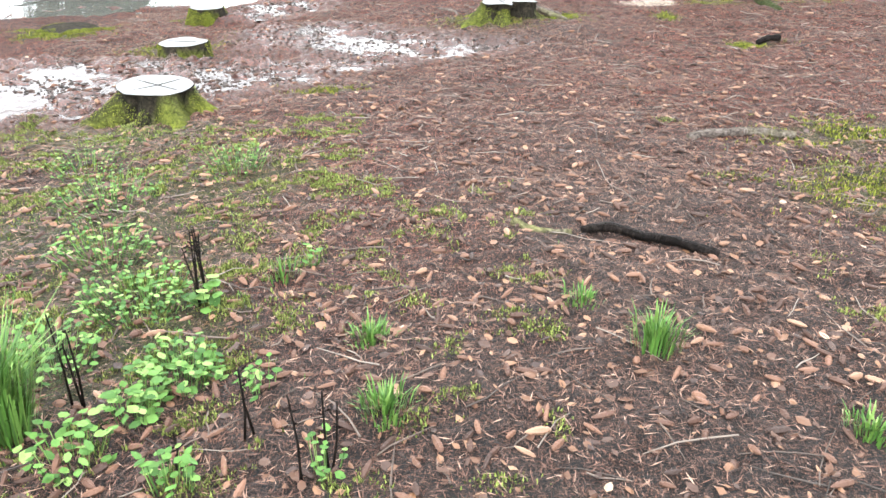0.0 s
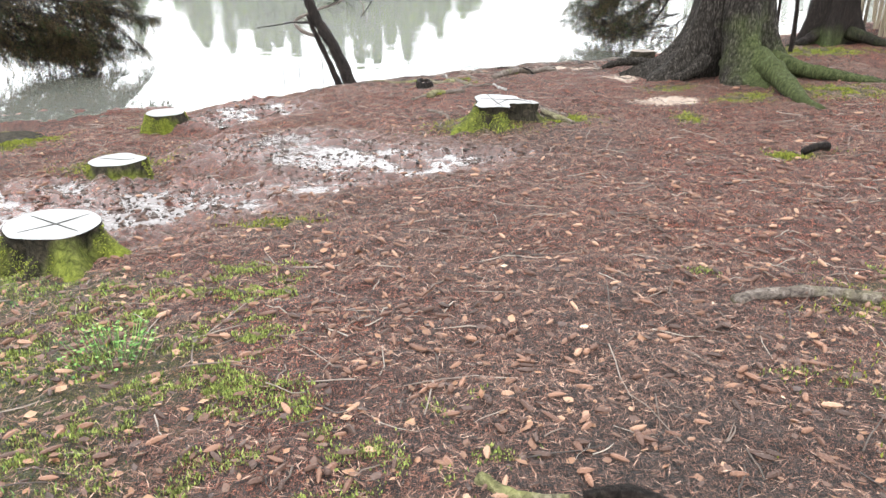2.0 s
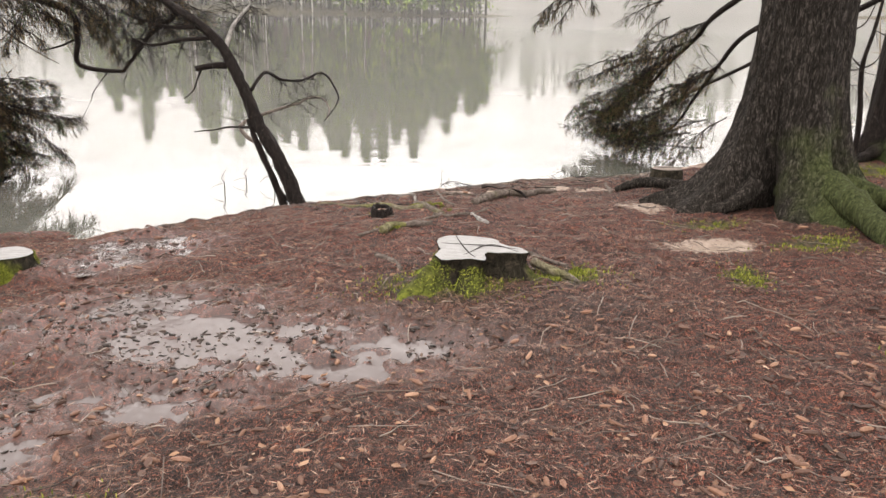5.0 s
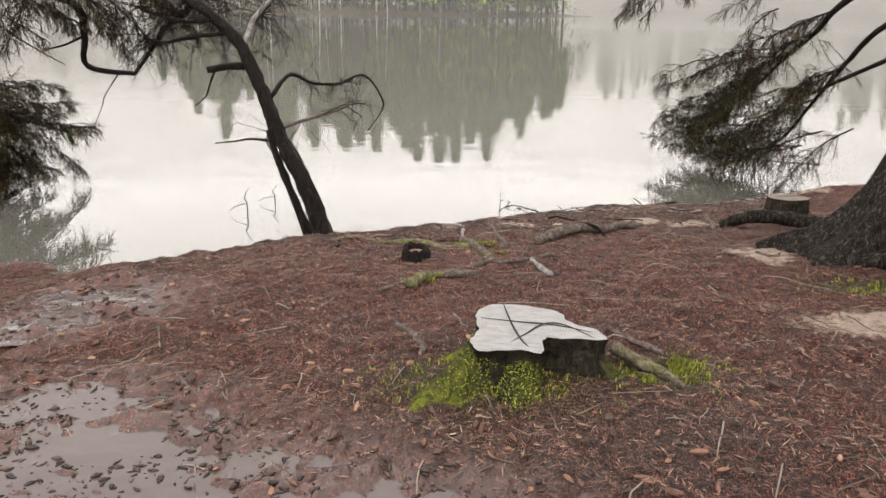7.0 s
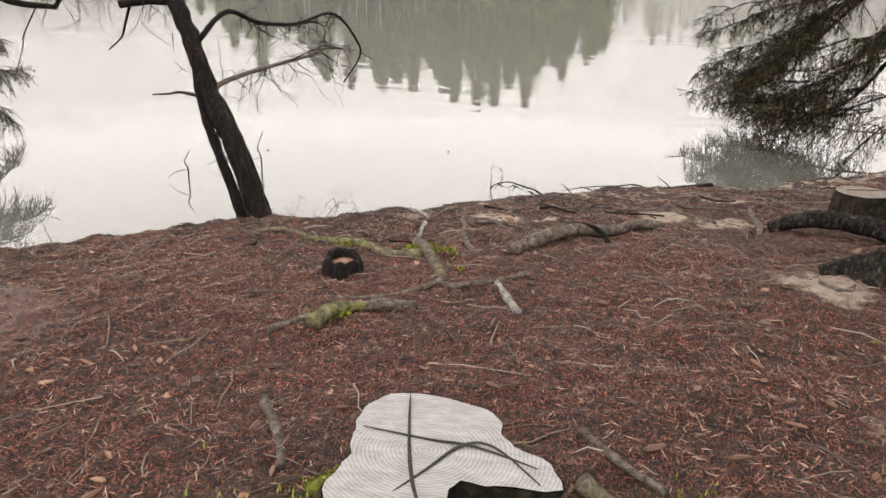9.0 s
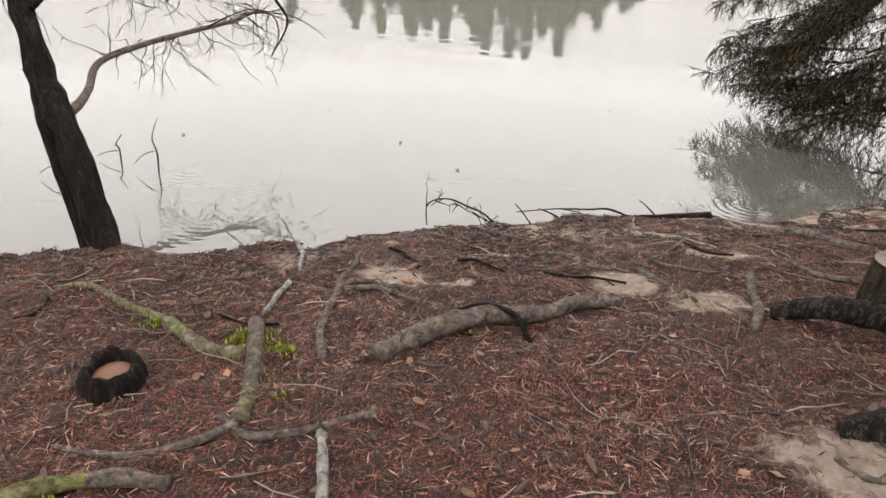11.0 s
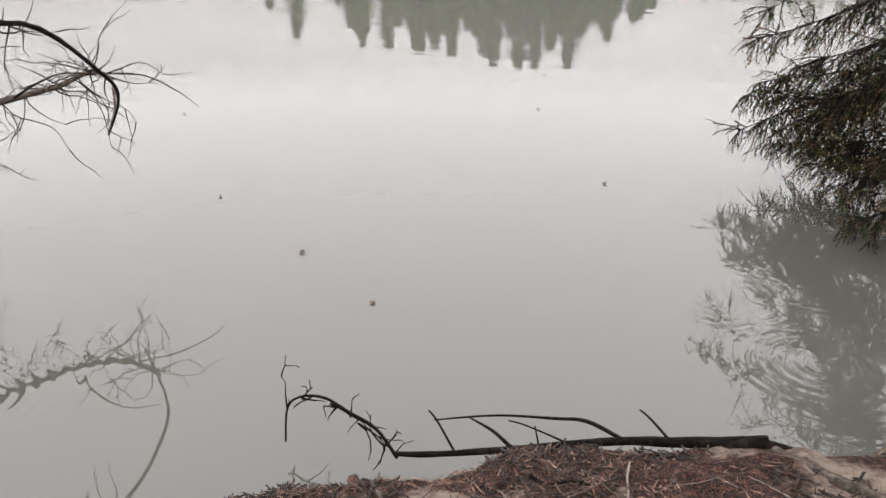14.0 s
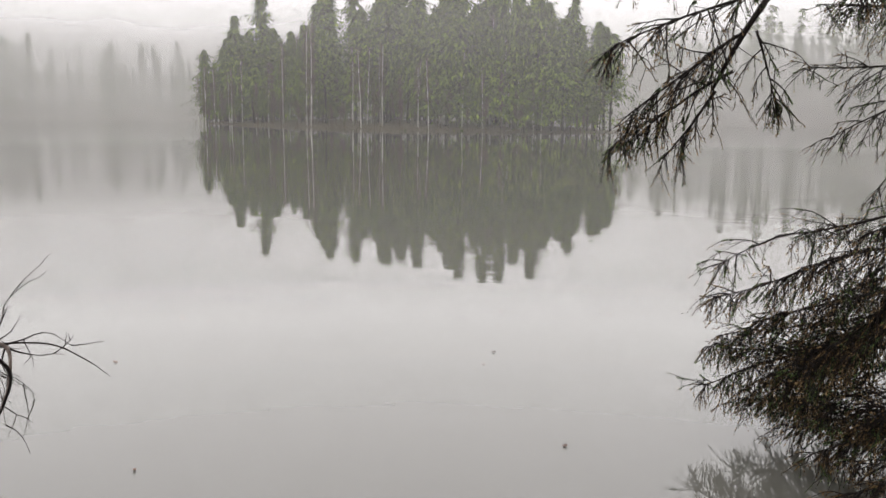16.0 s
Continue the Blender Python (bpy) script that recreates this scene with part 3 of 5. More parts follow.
def stump(at, outline, top_h, flare, label, cracks=(), tilt=(0, 0), moss=0.8, top_mat=None, rings=12, name="tree_stump", mat=None, lobes=()):
    """A sawn stump: outline gives the cut face's radius by direction, evenly spaced; the sides spread into buttresses."""
    z0 = gz(*at)
    ob = thing(name, (at[0], at[1], z0), label, "tree stump")
    n = 72
    m = len(outline)

    def rad(k):
        u = k / n * m
        i = int(u)
        f = u - i
        f = f * f * (3 - 2 * f)
        return outline[i % m] * (1 - f) + outline[(i + 1) % m] * f

    side = Geo()
    for i in range(rings + 1):
        s = i / rings
        h = top_h * (1 - s) - 0.1 * s
        for k in range(n):
            t = 2 * math.pi * k / n
            foot = sum(q * math.exp(-(((t - radians(a) + math.pi) % (2 * math.pi) - math.pi) / w) ** 2) for a, q, w in lobes)
            if lobes:
                r = rad(k) * (1.0 - 0.3 * math.sin(math.pi * min(1.0, s * 1.3)) * max(0.0, 1 - foot)) + flare * s ** 1.3 * (0.1 + 2.0 * foot)
            else:
                r = rad(k) * (1.0 + 0.05 * math.sin(math.pi * s)) + flare * s ** 1.5 * (0.35 + 2.2 * max(0, noise.noise(Vector((math.cos(t) * 2.0 + at[0], math.sin(t) * 2.0, at[1])))))
            r += 0.012 * noise.noise(Vector((math.cos(t) * 14, math.sin(t) * 14, h * 16 + at[0]))) * (0.2 + s)
            side.v.append((math.cos(t) * r, math.sin(t) * r, h + (tilt[0] * math.cos(t) * r + tilt[1] * math.sin(t) * r) * (1 - s)))
            side.moss.append((moss if not lobes else moss * min(1.0, 0.42 + foot)) * (0.35 + 0.65 * s) * (0.6 + 0.6 * noise.noise(Vector((math.cos(t) * 1.5 + at[1], math.sin(t) * 1.5, 3)))))
    for i in range(rings):
        for k in range(n):
            q = i * n
            side.f.append((q + (k + 1) % n, q + k, q + n + k, q + n + (k + 1) % n))
    piece("bark", side, mat or STUMP_BARK, ob, "", True, True)
    if moss > 0.3:
        rnd, fuzz = random.Random(int(at[0] * 997)), Geo()
        for _ in range(int(9000 * moss)):
            i, k = min(rings - 1, int(rings * rnd.random() ** 1.1)), rnd.randrange(n)
            a, b, c = (Vector(side.v[q]) for q in (i * n + k, i * n + (k + 1) % n, (i + 1) * n + k))
            p = a + (b - a) * rnd.random() + (c - a) * rnd.random()
            if p.z < -0.06 or side.moss[i * n + k] < 0.2 or noise.noise(p * 5 + Vector((at[0], at[1], 0))) < 0.12 - 0.2 * i / rings:
                continue
            d = (b - a).cross(c - a).normalized() * rnd.choice((-1, 1))
            d = d if d.dot(Vector((p.x, p.y, 0))) > 0 else -d
            e = ((b - a).normalized() * rnd.uniform(-1, 1) + (a - c).normalized() * rnd.uniform(-0.3, 1) + d * 0.35).normalized()
            fuzz.blade(p + d * 0.003, p + d * 0.006 + e * rnd.uniform(0.006, 0.016), 0.006, e.cross(d).normalized())
        tagged(piece("moss_coat", fuzz, MOSS, ob, "", False), "yellow-green moss coat", kind="stuff")
    face = Geo()
    for j in range(7):
        for k in range(n):
            t = 2 * math.pi * k / n
            r = rad(k) * (j / 6) * 0.985
            x, y = math.cos(t) * r, math.sin(t) * r
            face.v.append((x, y, top_h + 0.004 + tilt[0] * x + tilt[1] * y + 0.004 * noise.noise(Vector((x * 9, y * 9, at[0])))))
    for j in range(6):
        for k in range(n):
            q = j * n
            face.f.append((q + k, q + n + k, q + n + (k + 1) % n, q + (k + 1) % n))
    piece("cut_face", face, top_mat or CUT, ob, "pale weathered sawn face")
    for pts in cracks:
        g = Geo()
        path = spline([(x, y, top_h + 0.008 + tilt[0] * x + tilt[1] * y) for x, y in pts], 5)
        g.tube(path, [0.004 * (0.4 + math.sin(math.pi * (i + 0.5) / len(path))) for i in range(len(path))], 5, 0.3)
        for i, v in enumerate(g.v):
            g.v[i] = (v[0], v[1], (v[2] - top_h) * 0.45 + top_h + 0.003)
        piece("crack", g, CRACK, ob, "dark drying crack")
    return ob


def tufts(spots, blades, height, width, mat, name, label, category, spread=0.35, kind="stuff", rnd=None, seed=1):
    """Short upright blades, thick within soft spots."""
    r = np.random.RandomState(seed)
    g = Geo()
    for cx, cy, a, b in spots:
        n = int(blades * a * b)
        x, y = cx + a * r.normal(0, 0.5, n), cy + b * r.normal(0, 0.5, n)
        ok = lattice(x, y, 6.0, 2) * 0.6 + lattice(x, y, 15.0, 31) * 0.4 > 0.46
        x, y = x[ok], y[ok]
        z = land(x, y)
        for i in range(len(x)):
            w = r.uniform(0, 6.28)
            lean = Vector((math.cos(w), math.sin(w), 0)) * r.uniform(0, spread)
            h = height * r.uniform(0.4, 1.2)
            p = Vector((x[i], y[i], z[i]))
            g.blade(p - Vector((0, 0, 0.004)), p + (Vector((0, 0, 1)) + lean) * h, width * r.uniform(0.6, 1.2), (-math.sin(w), math.cos(w), 0))
    return tagged(piece(name, g, mat), label, category, kind=kind)


# the great spruce beside the path
spruce = thing("spruce_tree", (3.62, 11.2, gz(3.62, 11.2)), "massive old spruce with flared mossy roots on the bank", "tree")
piece("trunk", trunk_geo(9.0, 0.39, 0.26, [(172, 0.95), (198, 0.8), (228, -0.7), (256, 0.5), (282, 1.1), (304, -0.2), (325, 0.9), (15, 0.7), (75, 0.7), (125, 0.8)], 1.9, 0.36, (0.0, 0.0), relief=0.035, moss_dir=290, moss_h=0.95), BARK, spruce, "", True, True)
for pts, r0, r1, ms in (([(3.2, 11.1, 0.22), (2.9, 11.25, 0.1), (2.6, 11.33, 0.03), (2.4, 11.36, -0.02)], 0.12, 0.04, 0.1), ([(3.3, 10.95, 0.18), (3.05, 10.85, 0.05), (2.88, 10.85, -0.03)], 0.1, 0.04, 0.1),
                        ([(3.52, 10.85, 0.15), (3.52, 10.55, 0.04), (3.5, 10.35, -0.04)], 0.1, 0.05, 0.45), ([(3.75, 10.75, 0.22), (3.84, 10.2, 0.08), (3.88, 9.7, 0.0), (3.92, 9.15, -0.05)], 0.15, 0.05, 0.75),
                        ([(3.95, 10.95, 0.24), (4.3, 10.6, 0.08), (4.7, 10.45, 0.03), (5.2, 10.4, -0.03)], 0.1, 0.04, 0.7)):
    ground_root(pts, r0, r1, "root", BARK, spruce, ms, 12)

spruce_b = thing("spruce_tree", (6.02, 14.05, gz(6.02, 14.05)), "dark reddish spruce with a spreading foot near the shore", "tree")
piece("trunk", trunk_geo(10.0, 0.3, 0.2, [(200, 0.9), (250, 0.6), (330, 1.2), (30, 0.7), (110, 0.7)], 1.0, 0.4, (0.02, 0.0), moss_dir=250, moss_h=0.3, seed=4), DARK_BARK, spruce_b, "", True, True)
for pts, r0, r1 in (([(6.25, 13.8, 0.15), (6.5, 13.4, 0.03), (6.75, 13.15, -0.02)], 0.1, 0.04), ([(5.8, 13.85, 0.12), (5.55, 13.7, 0.03), (5.3, 13.65, -0.02)], 0.09, 0.03)):
    ground_root(pts, r0, r1, "root", DARK_BARK, spruce_b, 0.3, 10)


def bough_set(owner, rows, seed, green_share, name="bough", dense=34):
    """Each row: start, heading, length, droop, thickness."""
    rnd = random.Random(seed)
    o = Vector(owner.location)
    for start, ahead, length, droop, thick in rows:
        wood, green, brown = Geo(), Geo(), Geo()
        spray(wood, green, brown, Vector(start) - o, ahead, length, droop, rnd, green_share=green_share, thick=thick, dense=dense)
        b = piece(name, wood, DARK_BARK, owner, "", True, True)
        if green.f:
            tagged(piece("needle_foliage", green, NEEDLE, b, "", False), "dark green needles", kind="stuff")
        if brown.f:
            tagged(piece("withered_foliage", brown, BROWN_NEEDLE, b, "", False), "withered brown needles", kind="stuff")


def limb(owner, pts, r0, r1, mat=DARK_BARK, name="limb", moss=0.0, sides=9, wobble=0.25, label=""):
    path = spline([Vector(p) - Vector(owner.location) for p in pts], 5)
    g = Geo()
    g.tube(path, taper(len(path), r0, r1), sides, wobble, True, moss)
    return piece(name, g, mat, owner, label, True, True)


limb(spruce_b, [(6.0, 14.1, 2.6), (5.0, 14.8, 1.75), (4.19, 15.5, 1.02), (4.04, 16.0, 0.64), (3.92, 16.8, 0.25), (3.67, 17.3, -0.24), (3.26, 17.7, -0.62)], 0.05, 0.012)
limb(spruce_b, [(6.0, 14.1, 1.9), (5.1, 14.6, 1.2), (4.44, 15.0, 0.77), (4.32, 15.6, 0.35), (4.21, 16.2, -0.17), (4.05, 16.8, -0.75), (3.7, 17.3, -1.1)], 0.045, 0.012)
limb(spruce_b, [(6.1, 14.3, 3.4), (5.0, 15.6, 3.1), (3.9, 16.3, 2.6), (2.9, 16.5, 2.0), (2.5, 16.35, 1.5), (2.3, 16.4, 1.1)], 0.045, 0.008)
limb(spruce_b, [(6.2, 14.3, 2.4), (5.4, 16.2, 1.9), (4.6, 17.6, 1.5), (3.9, 18.2, 1.1)], 0.04, 0.012)
limb(spruce_b, [(6.2, 14.3, 1.5), (5.6, 16.4, 0.6), (4.8, 17.5, -0.1), (4.0, 17.8, -0.6)], 0.045, 0.014)
bough_set(spruce_b, [
    ((4.15, 15.7, 0.9), (-1.0, 1.0, -0.25), 1.5, 0.7, 0.012), ((4.05, 16.0, 0.66), (-0.9, 0.7, -0.5), 1.6, 0.5, 0.012), ((4.0, 16.4, 0.45), (-1.0, 0.5, -0.6), 1.5, 0.4, 0.012),
    ((3.95, 16.7, 0.3), (-1.0, 0.6, 0.05), 1.6, 0.5, 0.012), ((3.9, 16.9, 0.15), (-1.0, 0.5, -0.45), 1.4, 0.4, 0.011), ((3.8, 17.1, -0.05), (-0.9, 0.4, -0.75), 1.2, 0.3, 0.011),
    ((3.7, 17.3, -0.25), (-1.0, 0.3, -0.3), 1.15, 0.4, 0.011), ((3.6, 17.35, -0.3), (-0.8, 0.5, -0.7), 1.0, 0.2, 0.01), ((3.4, 17.6, -0.5), (-1.0, 0.15, -0.5), 0.95, 0.1, 0.01),
    ((4.2, 16.2, -0.15), (-0.9, 0.6, -0.5), 1.2, 0.3, 0.012), ((4.1, 16.6, -0.55), (-0.9, 0.7, -0.4), 1.2, 0.2, 0.011), ((4.0, 16.9, -0.8), (-1.0, 0.5, -0.15), 1.2, 0.2, 0.011),
    ((3.9, 17.1, -0.95), (-0.9, 0.5, -0.1), 1.0, 0.1, 0.01), ((4.1, 15.9, 0.2), (-0.7, 0.8, -0.9), 1.1, 0.2, 0.011), ((4.35, 15.5, 0.4), (-0.8, 0.6, -0.8), 1.0, 0.3, 0.011)], 3, 0.3, dense=52)
bough_set(spruce_b, [
    ((4.2, 18.0, 0.35), (-1.0, -0.1, 0.12), 1.75, 0.35, 0.013), ((4.2, 17.9, 0.2), (-1.0, 0.05, -0.15), 1.5, 0.3, 0.012), ((4.1, 17.9, 0.0), (-1.0, -0.1, -0.1), 1.4, 0.3, 0.012),
    ((4.0, 17.8, -0.3), (-1.0, -0.05, 0.1), 1.4, 0.35, 0.012), ((4.0, 17.8, -0.55), (-1.0, 0.0, -0.15), 1.45, 0.25, 0.012), ((3.9, 17.8, -0.7), (-1.0, 0.05, -0.2), 1.3, 0.15, 0.011),
    ((4.0, 17.9, -0.9), (-1.0, -0.1, -0.05), 1.3, 0.15, 0.011), ((4.3, 18.0, -0.2), (-0.8, 0.5, -0.5), 1.2, 0.3, 0.012), ((4.3, 17.6, -0.6), (-0.8, -0.4, -0.3), 1.1, 0.3, 0.012),
    ((4.2, 18.3, 1.35), (-1.0, 0.0, 0.05), 1.05, 0.3, 0.012), ((4.1, 18.3, 1.15), (-1.0, 0.1, -0.25), 0.8, 0.4, 0.011), ((4.2, 18.3, 1.75), (-1.0, 0.0, 0.0), 0.95, 0.3, 0.011), ((4.2, 18.2, 0.9), (-0.9, 0.2, -0.3), 0.7, 0.4, 0.011)], 8, 0.6, dense=28)
bough_set(spruce_b, [
    ((2.55, 16.4, 1.6), (-0.9, -0.15, -0.3), 0.85, 0.25, 0.01), ((2.45, 16.35, 1.4), (-1.0, 0.0, -0.45), 0.8, 0.1, 0.01), ((2.4, 16.4, 1.2), (-0.9, 0.1, -0.5), 0.75, 0.2, 0.009), ((2.32, 16.4, 1.1), (-0.5, 0.0, -0.7), 0.4, 0.1, 0.009),
    ((2.5, 16.4, 1.4), (0.4, 0.2, -0.6), 0.4, 0.4, 0.008), ((2.9, 16.6, 2.0), (0.8, 0.3, -0.5), 0.7, 0.6, 0.009), ((2.8, 16.6, 2.0), (-1.0, 0.0, 0.0), 1.0, 0.6, 0.01), ((3.3, 16.5, 2.3), (-0.4, -0.2, -0.8), 0.9, 0.2, 0.01)], 12, 0.45)

bough_set(spruce_b, [
    ((4.3, 16.0, -0.5), (-0.9, 0.2, -0.45), 1.3, 0.2, 0.012), ((4.2, 16.4, -0.75), (-1.0, 0.1, -0.2), 1.2, 0.1, 0.011), ((4.4, 16.2, -0.95), (-1.0, 0.2, -0.05), 1.3, 0.1, 0.011), ((4.5, 15.6, -0.4), (-0.9, 0.1, -0.6), 1.1, 0.2, 0.011),
    ((4.3, 17.0, -0.6), (-1.0, 0.1, -0.3), 1.3, 0.2, 0.012), ((4.5, 17.3, -0.9), (-1.0, 0.0, 0.0), 1.5, 0.1, 0.012), ((4.6, 17.6, -0.4), (-1.0, 0.1, -0.35), 1.5, 0.2, 0.012), ((4.7, 16.8, 0.2), (-0.9, 0.3, -0.4), 1.4, 0.3, 0.012)], 17, 0.4, dense=30)

# the conifer that leans in from the side shore
side_tree = thing("conifer_tree", (-7.9, 11.0, gz(-7.9, 11.0)), "dark conifer with long boughs hanging over the lake", "tree")
piece("trunk", trunk_geo(8.0, 0.26, 0.16, [(20, 0.8), (120, 0.8), (250, 0.9)], 0.8, 0.3, seed=9), DARK_BARK, side_tree, "", True, True)
limb(side_tree, [(-7.8, 11.1, 0.6), (-6.6, 12.8, 0.2), (-5.7, 13.9, -0.1), (-5.0, 14.5, -0.4), (-4.6, 14.8, -0.6)], 0.05, 0.01)
limb(side_tree, [(-7.8, 11.1, 2.4), (-6.4, 12.6, 2.0), (-5.2, 13.7, 1.3), (-4.15, 14.2, 0.94), (-4.04, 14.25, 0.6), (-4.07, 14.3, 0.25), (-3.53, 14.3, 0.18)], 0.06, 0.025, sides=10)
limb(side_tree, [(-7.8, 11.1, 3.0), (-5.6, 13.2, 2.4), (-3.8, 14.0, 1.6), (-2.75, 14.0, 0.98), (-3.06, 14.1, 0.67), (-3.26, 14.2, 0.46), (-3.53, 14.3, 0.18)], 0.055, 0.02)
limb(side_tree, [(-3.72, 14.3, 0.18), (-4.0, 14.45, -0.1), (-4.07, 14.5, -0.22), (-4.37, 14.7, -0.59)], 0.008, 0.003, name="twig")
limb(side_tree, [(-4.05, 14.25, 0.57), (-4.3, 14.27, 0.47), (-4.54, 14.3, 0.42)], 0.014, 0.008, name="twig")
limb(side_tree, [(-4.9, 13.9, 0.8), (-4.71, 14.0, 0.6), (-4.6, 14.2, 0.44), (-4.33, 14.3, 0.26)], 0.012, 0.005, name="twig")
LOW_BOUGHS = [
    ((-5.6, 14.0, -0.15), (1.0, 0.6, -0.2), 1.4, 0.3, 0.012), ((-5.4, 14.1, -0.05), (0.8, 0.5, 0.2), 1.0, 0.5, 0.011), ((-5.3, 14.2, -0.3), (1.0, 0.7, -0.25), 1.2, 0.2, 0.011), ((-5.7, 13.9, -0.3), (0.7, 0.6, -0.5), 1.1, 0.2, 0.011),
    ((-6.2, 13.3, 0.1), (0.8, 0.7, -0.4), 1.4, 0.2, 0.012), ((-6.4, 13.4, -0.4), (0.9, 0.6, -0.1), 1.5, 0.3, 0.012), ((-6.6, 13.5, -0.7), (0.9, 0.6, 0.0), 1.6, 0.2, 0.012), ((-6.2, 13.8, -0.85), (1.0, 0.3, 0.05), 1.3, 0.2, 0.012), ((-6.8, 13.2, -0.2), (0.8, 0.8, -0.3), 1.5, 0.2, 0.012), ((-7.0, 13.0, 0.3), (0.8, 0.7, -0.3), 1.6, 0.3, 0.012), ((-6.0, 13.9, -0.6), (0.9, 0.7, -0.1), 1.2, 0.2, 0.012), ((-6.0, 13.6, -0.2), (0.6, 0.9, -0.5), 1.0, 0.2, 0.011), ((-6.6, 12.8, 0.2), (0.7, 0.7, -0.3), 1.6, 0.3, 0.012), ((-5.5, 14.2, -0.5), (0.9, 0.4, -0.4), 0.9, 0.1, 0.01), ((-5.9, 13.7, 0.1), (0.9, 0.5, -0.1), 1.3, 0.4, 0.012), ((-6.5, 13.1, -0.1), (1.0, 0.5, -0.2), 1.5, 0.4, 0.012), ((-5.8, 14.0, -0.75), (0.9, 0.4, -0.05), 1.0, 0.2, 0.012)]
bough_set(side_tree, LOW_BOUGHS, 21, 0.35, dense=58)
bough_set(side_tree, [((x - 0.35, y + 0.3, z - 0.12), (a + 0.05, b - 0.1, c - 0.06), ln * 1.1, droop, thick) for (x, y, z), (a, b, c), ln, droop, thick in LOW_BOUGHS], 27, 0.3, dense=58)
bough_set(side_tree, [
    ((-5.2, 13.7, 1.35), (1.0, 0.5, -0.3), 1.6, 0.6, 0.012), ((-4.8, 13.8, 1.3), (0.9, 0.4, -0.5), 1.4, 0.5, 0.012), ((-4.3, 14.0, 1.3), (1.0, 0.2, -0.3), 1.3, 0.6, 0.012), ((-5.6, 13.2, 1.7), (0.6, 0.8, -0.5), 1.6, 0.5, 0.012),
    ((-3.8, 14.0, 1.6), (0.8, 0.2, -0.7), 1.1, 0.3, 0.011), ((-3.5, 14.0, 1.4), (1.0, 0.1, -0.4), 1.1, 0.6, 0.011), ((-5.0, 13.4, 1.2), (0.5, 0.6, -0.6), 1.1, 0.3, 0.011), ((-4.4, 13.9, 1.0), (-0.6, 0.3, -0.5), 0.8, 0.4, 0.01),
    ((-3.9, 14.1, 1.15), (0.9, 0.3, -0.6), 0.9, 0.4, 0.011), ((-3.2, 14.0, 1.25), (0.9, 0.3, -0.3), 0.9, 0.7, 0.011), ((-4.6, 14.0, 1.5), (0.8, 0.2, -0.7), 1.3, 0.4, 0.012), ((-5.0, 13.8, 1.6), (0.6, 0.5, -0.6), 1.4, 0.4, 0.012), ((-3.0, 13.9, 1.3), (0.9, 0.1, -0.6), 0.9, 0.4, 0.011), ((-4.0, 14.0, 1.5), (1.0, 0.1, -0.2), 1.4, 0.6, 0.011)], 22, 0.2, dense=48)

# the bare tree that leans out over the water
bare = thing("bare_leaning_tree", (-1.06, 12.72, gz(-1.06, 12.72)), "bare crooked tree leaning out from the shore", "tree")
limb(bare, [(-0.99, 12.66, -1.25), (-1.06, 12.72, -1.08), (-1.32, 12.92, -0.58), (-1.53, 13.07, -0.28), (-1.71, 13.2, 0.08), (-1.86, 13.3, 0.36), (-1.99, 13.4, 0.55), (-2.24, 13.5, 0.78), (-2.58, 13.6, 0.98), (-3.1, 13.8, 1.3)], 0.088, 0.036, DARK_BARK, "trunk", 0.0, 18, 0.5)
limb(bare, [(-1.2, 12.78, -1.2), (-1.4, 12.9, -0.75), (-1.58, 13.04, -0.42), (-1.68, 13.16, -0.22)], 0.045, 0.03, DARK_BARK, "side_stem", 0.0, 10, 0.5)
limb(bare, [(-1.97, 13.4, 0.53), (-1.95, 13.5, 0.65), (-1.9, 13.6, 0.81), (-1.8, 13.9, 1.0)], 0.035, 0.018, GREY_BARK, "limb", 0, label="pale barkless limb")
limb(bare, [(-1.42, 13.0, -0.42), (-1.62, 13.4, -0.52), (-1.9, 13.95, -0.56), (-2.11, 14.42, -0.484), (-1.98, 14.85, -0.42), (-1.734, 15.376, -0.365), (-1.58, 15.58, -0.33), (-1.455, 15.67, -0.27), (-1.25, 15.6, -0.26), (-1.127, 15.44, -0.38), (-1.16, 15.4, -0.52)], 0.034, 0.005, ROOT_WOOD)
limb(bare, [(-1.65, 13.2, 0.1), (-1.55, 13.5, 0.28), (-1.44, 13.85, 0.17), (-1.28, 14.3, 0.12), (-1.09, 14.78, 0.17), (-0.96, 15.12, -0.12), (-1.0, 15.3, -0.3), (-1.2, 15.44, -0.56)], 0.022, 0.006)
limb(bare, [(-1.64, 13.1, -0.3), (-2.0, 13.5, -0.36), (-2.24, 13.8, -0.44), (-2.68, 14.3, -0.56)], 0.016, 0.007)
limb(bare, [(-1.95, 13.35, 0.36), (-2.1, 13.27, 0.36), (-2.26, 13.2, 0.33)], 0.04, 0.03, name="snapped_stub")
limb(bare, [(-2.2, 13.25, 0.33), (-2.28, 13.3, 0.2), (-2.33, 13.3, 0.08), (-2.45, 13.3, -0.02)], 0.012, 0.005, name="twig")
limb(bare, [(-2.1, 13.45, 0.66), (-2.5, 13.5, 0.62), (-2.9, 13.7, 0.55), (-3.2, 13.9, 0.6)], 0.028, 0.01)
limb(bare, [(-2.25, 13.5, 0.78), (-2.6, 13.6, 0.76), (-3.0, 13.9, 0.8), (-3.4, 14.1, 0.9)], 0.03, 0.01)
limb(bare, [(-1.455, 15.67, -0.27), (-1.2, 15.85, -0.3), (-1.0, 15.9, -0.4), (-0.9, 15.95, -0.5)], 0.006, 0.002, name="twig")
limb(bare, [(-1.734, 15.376, -0.365), (-1.5, 15.3, -0.25), (-1.3, 15.3, -0.18), (-1.1, 15.35, -0.2)], 0.008, 0.002, name="twig")


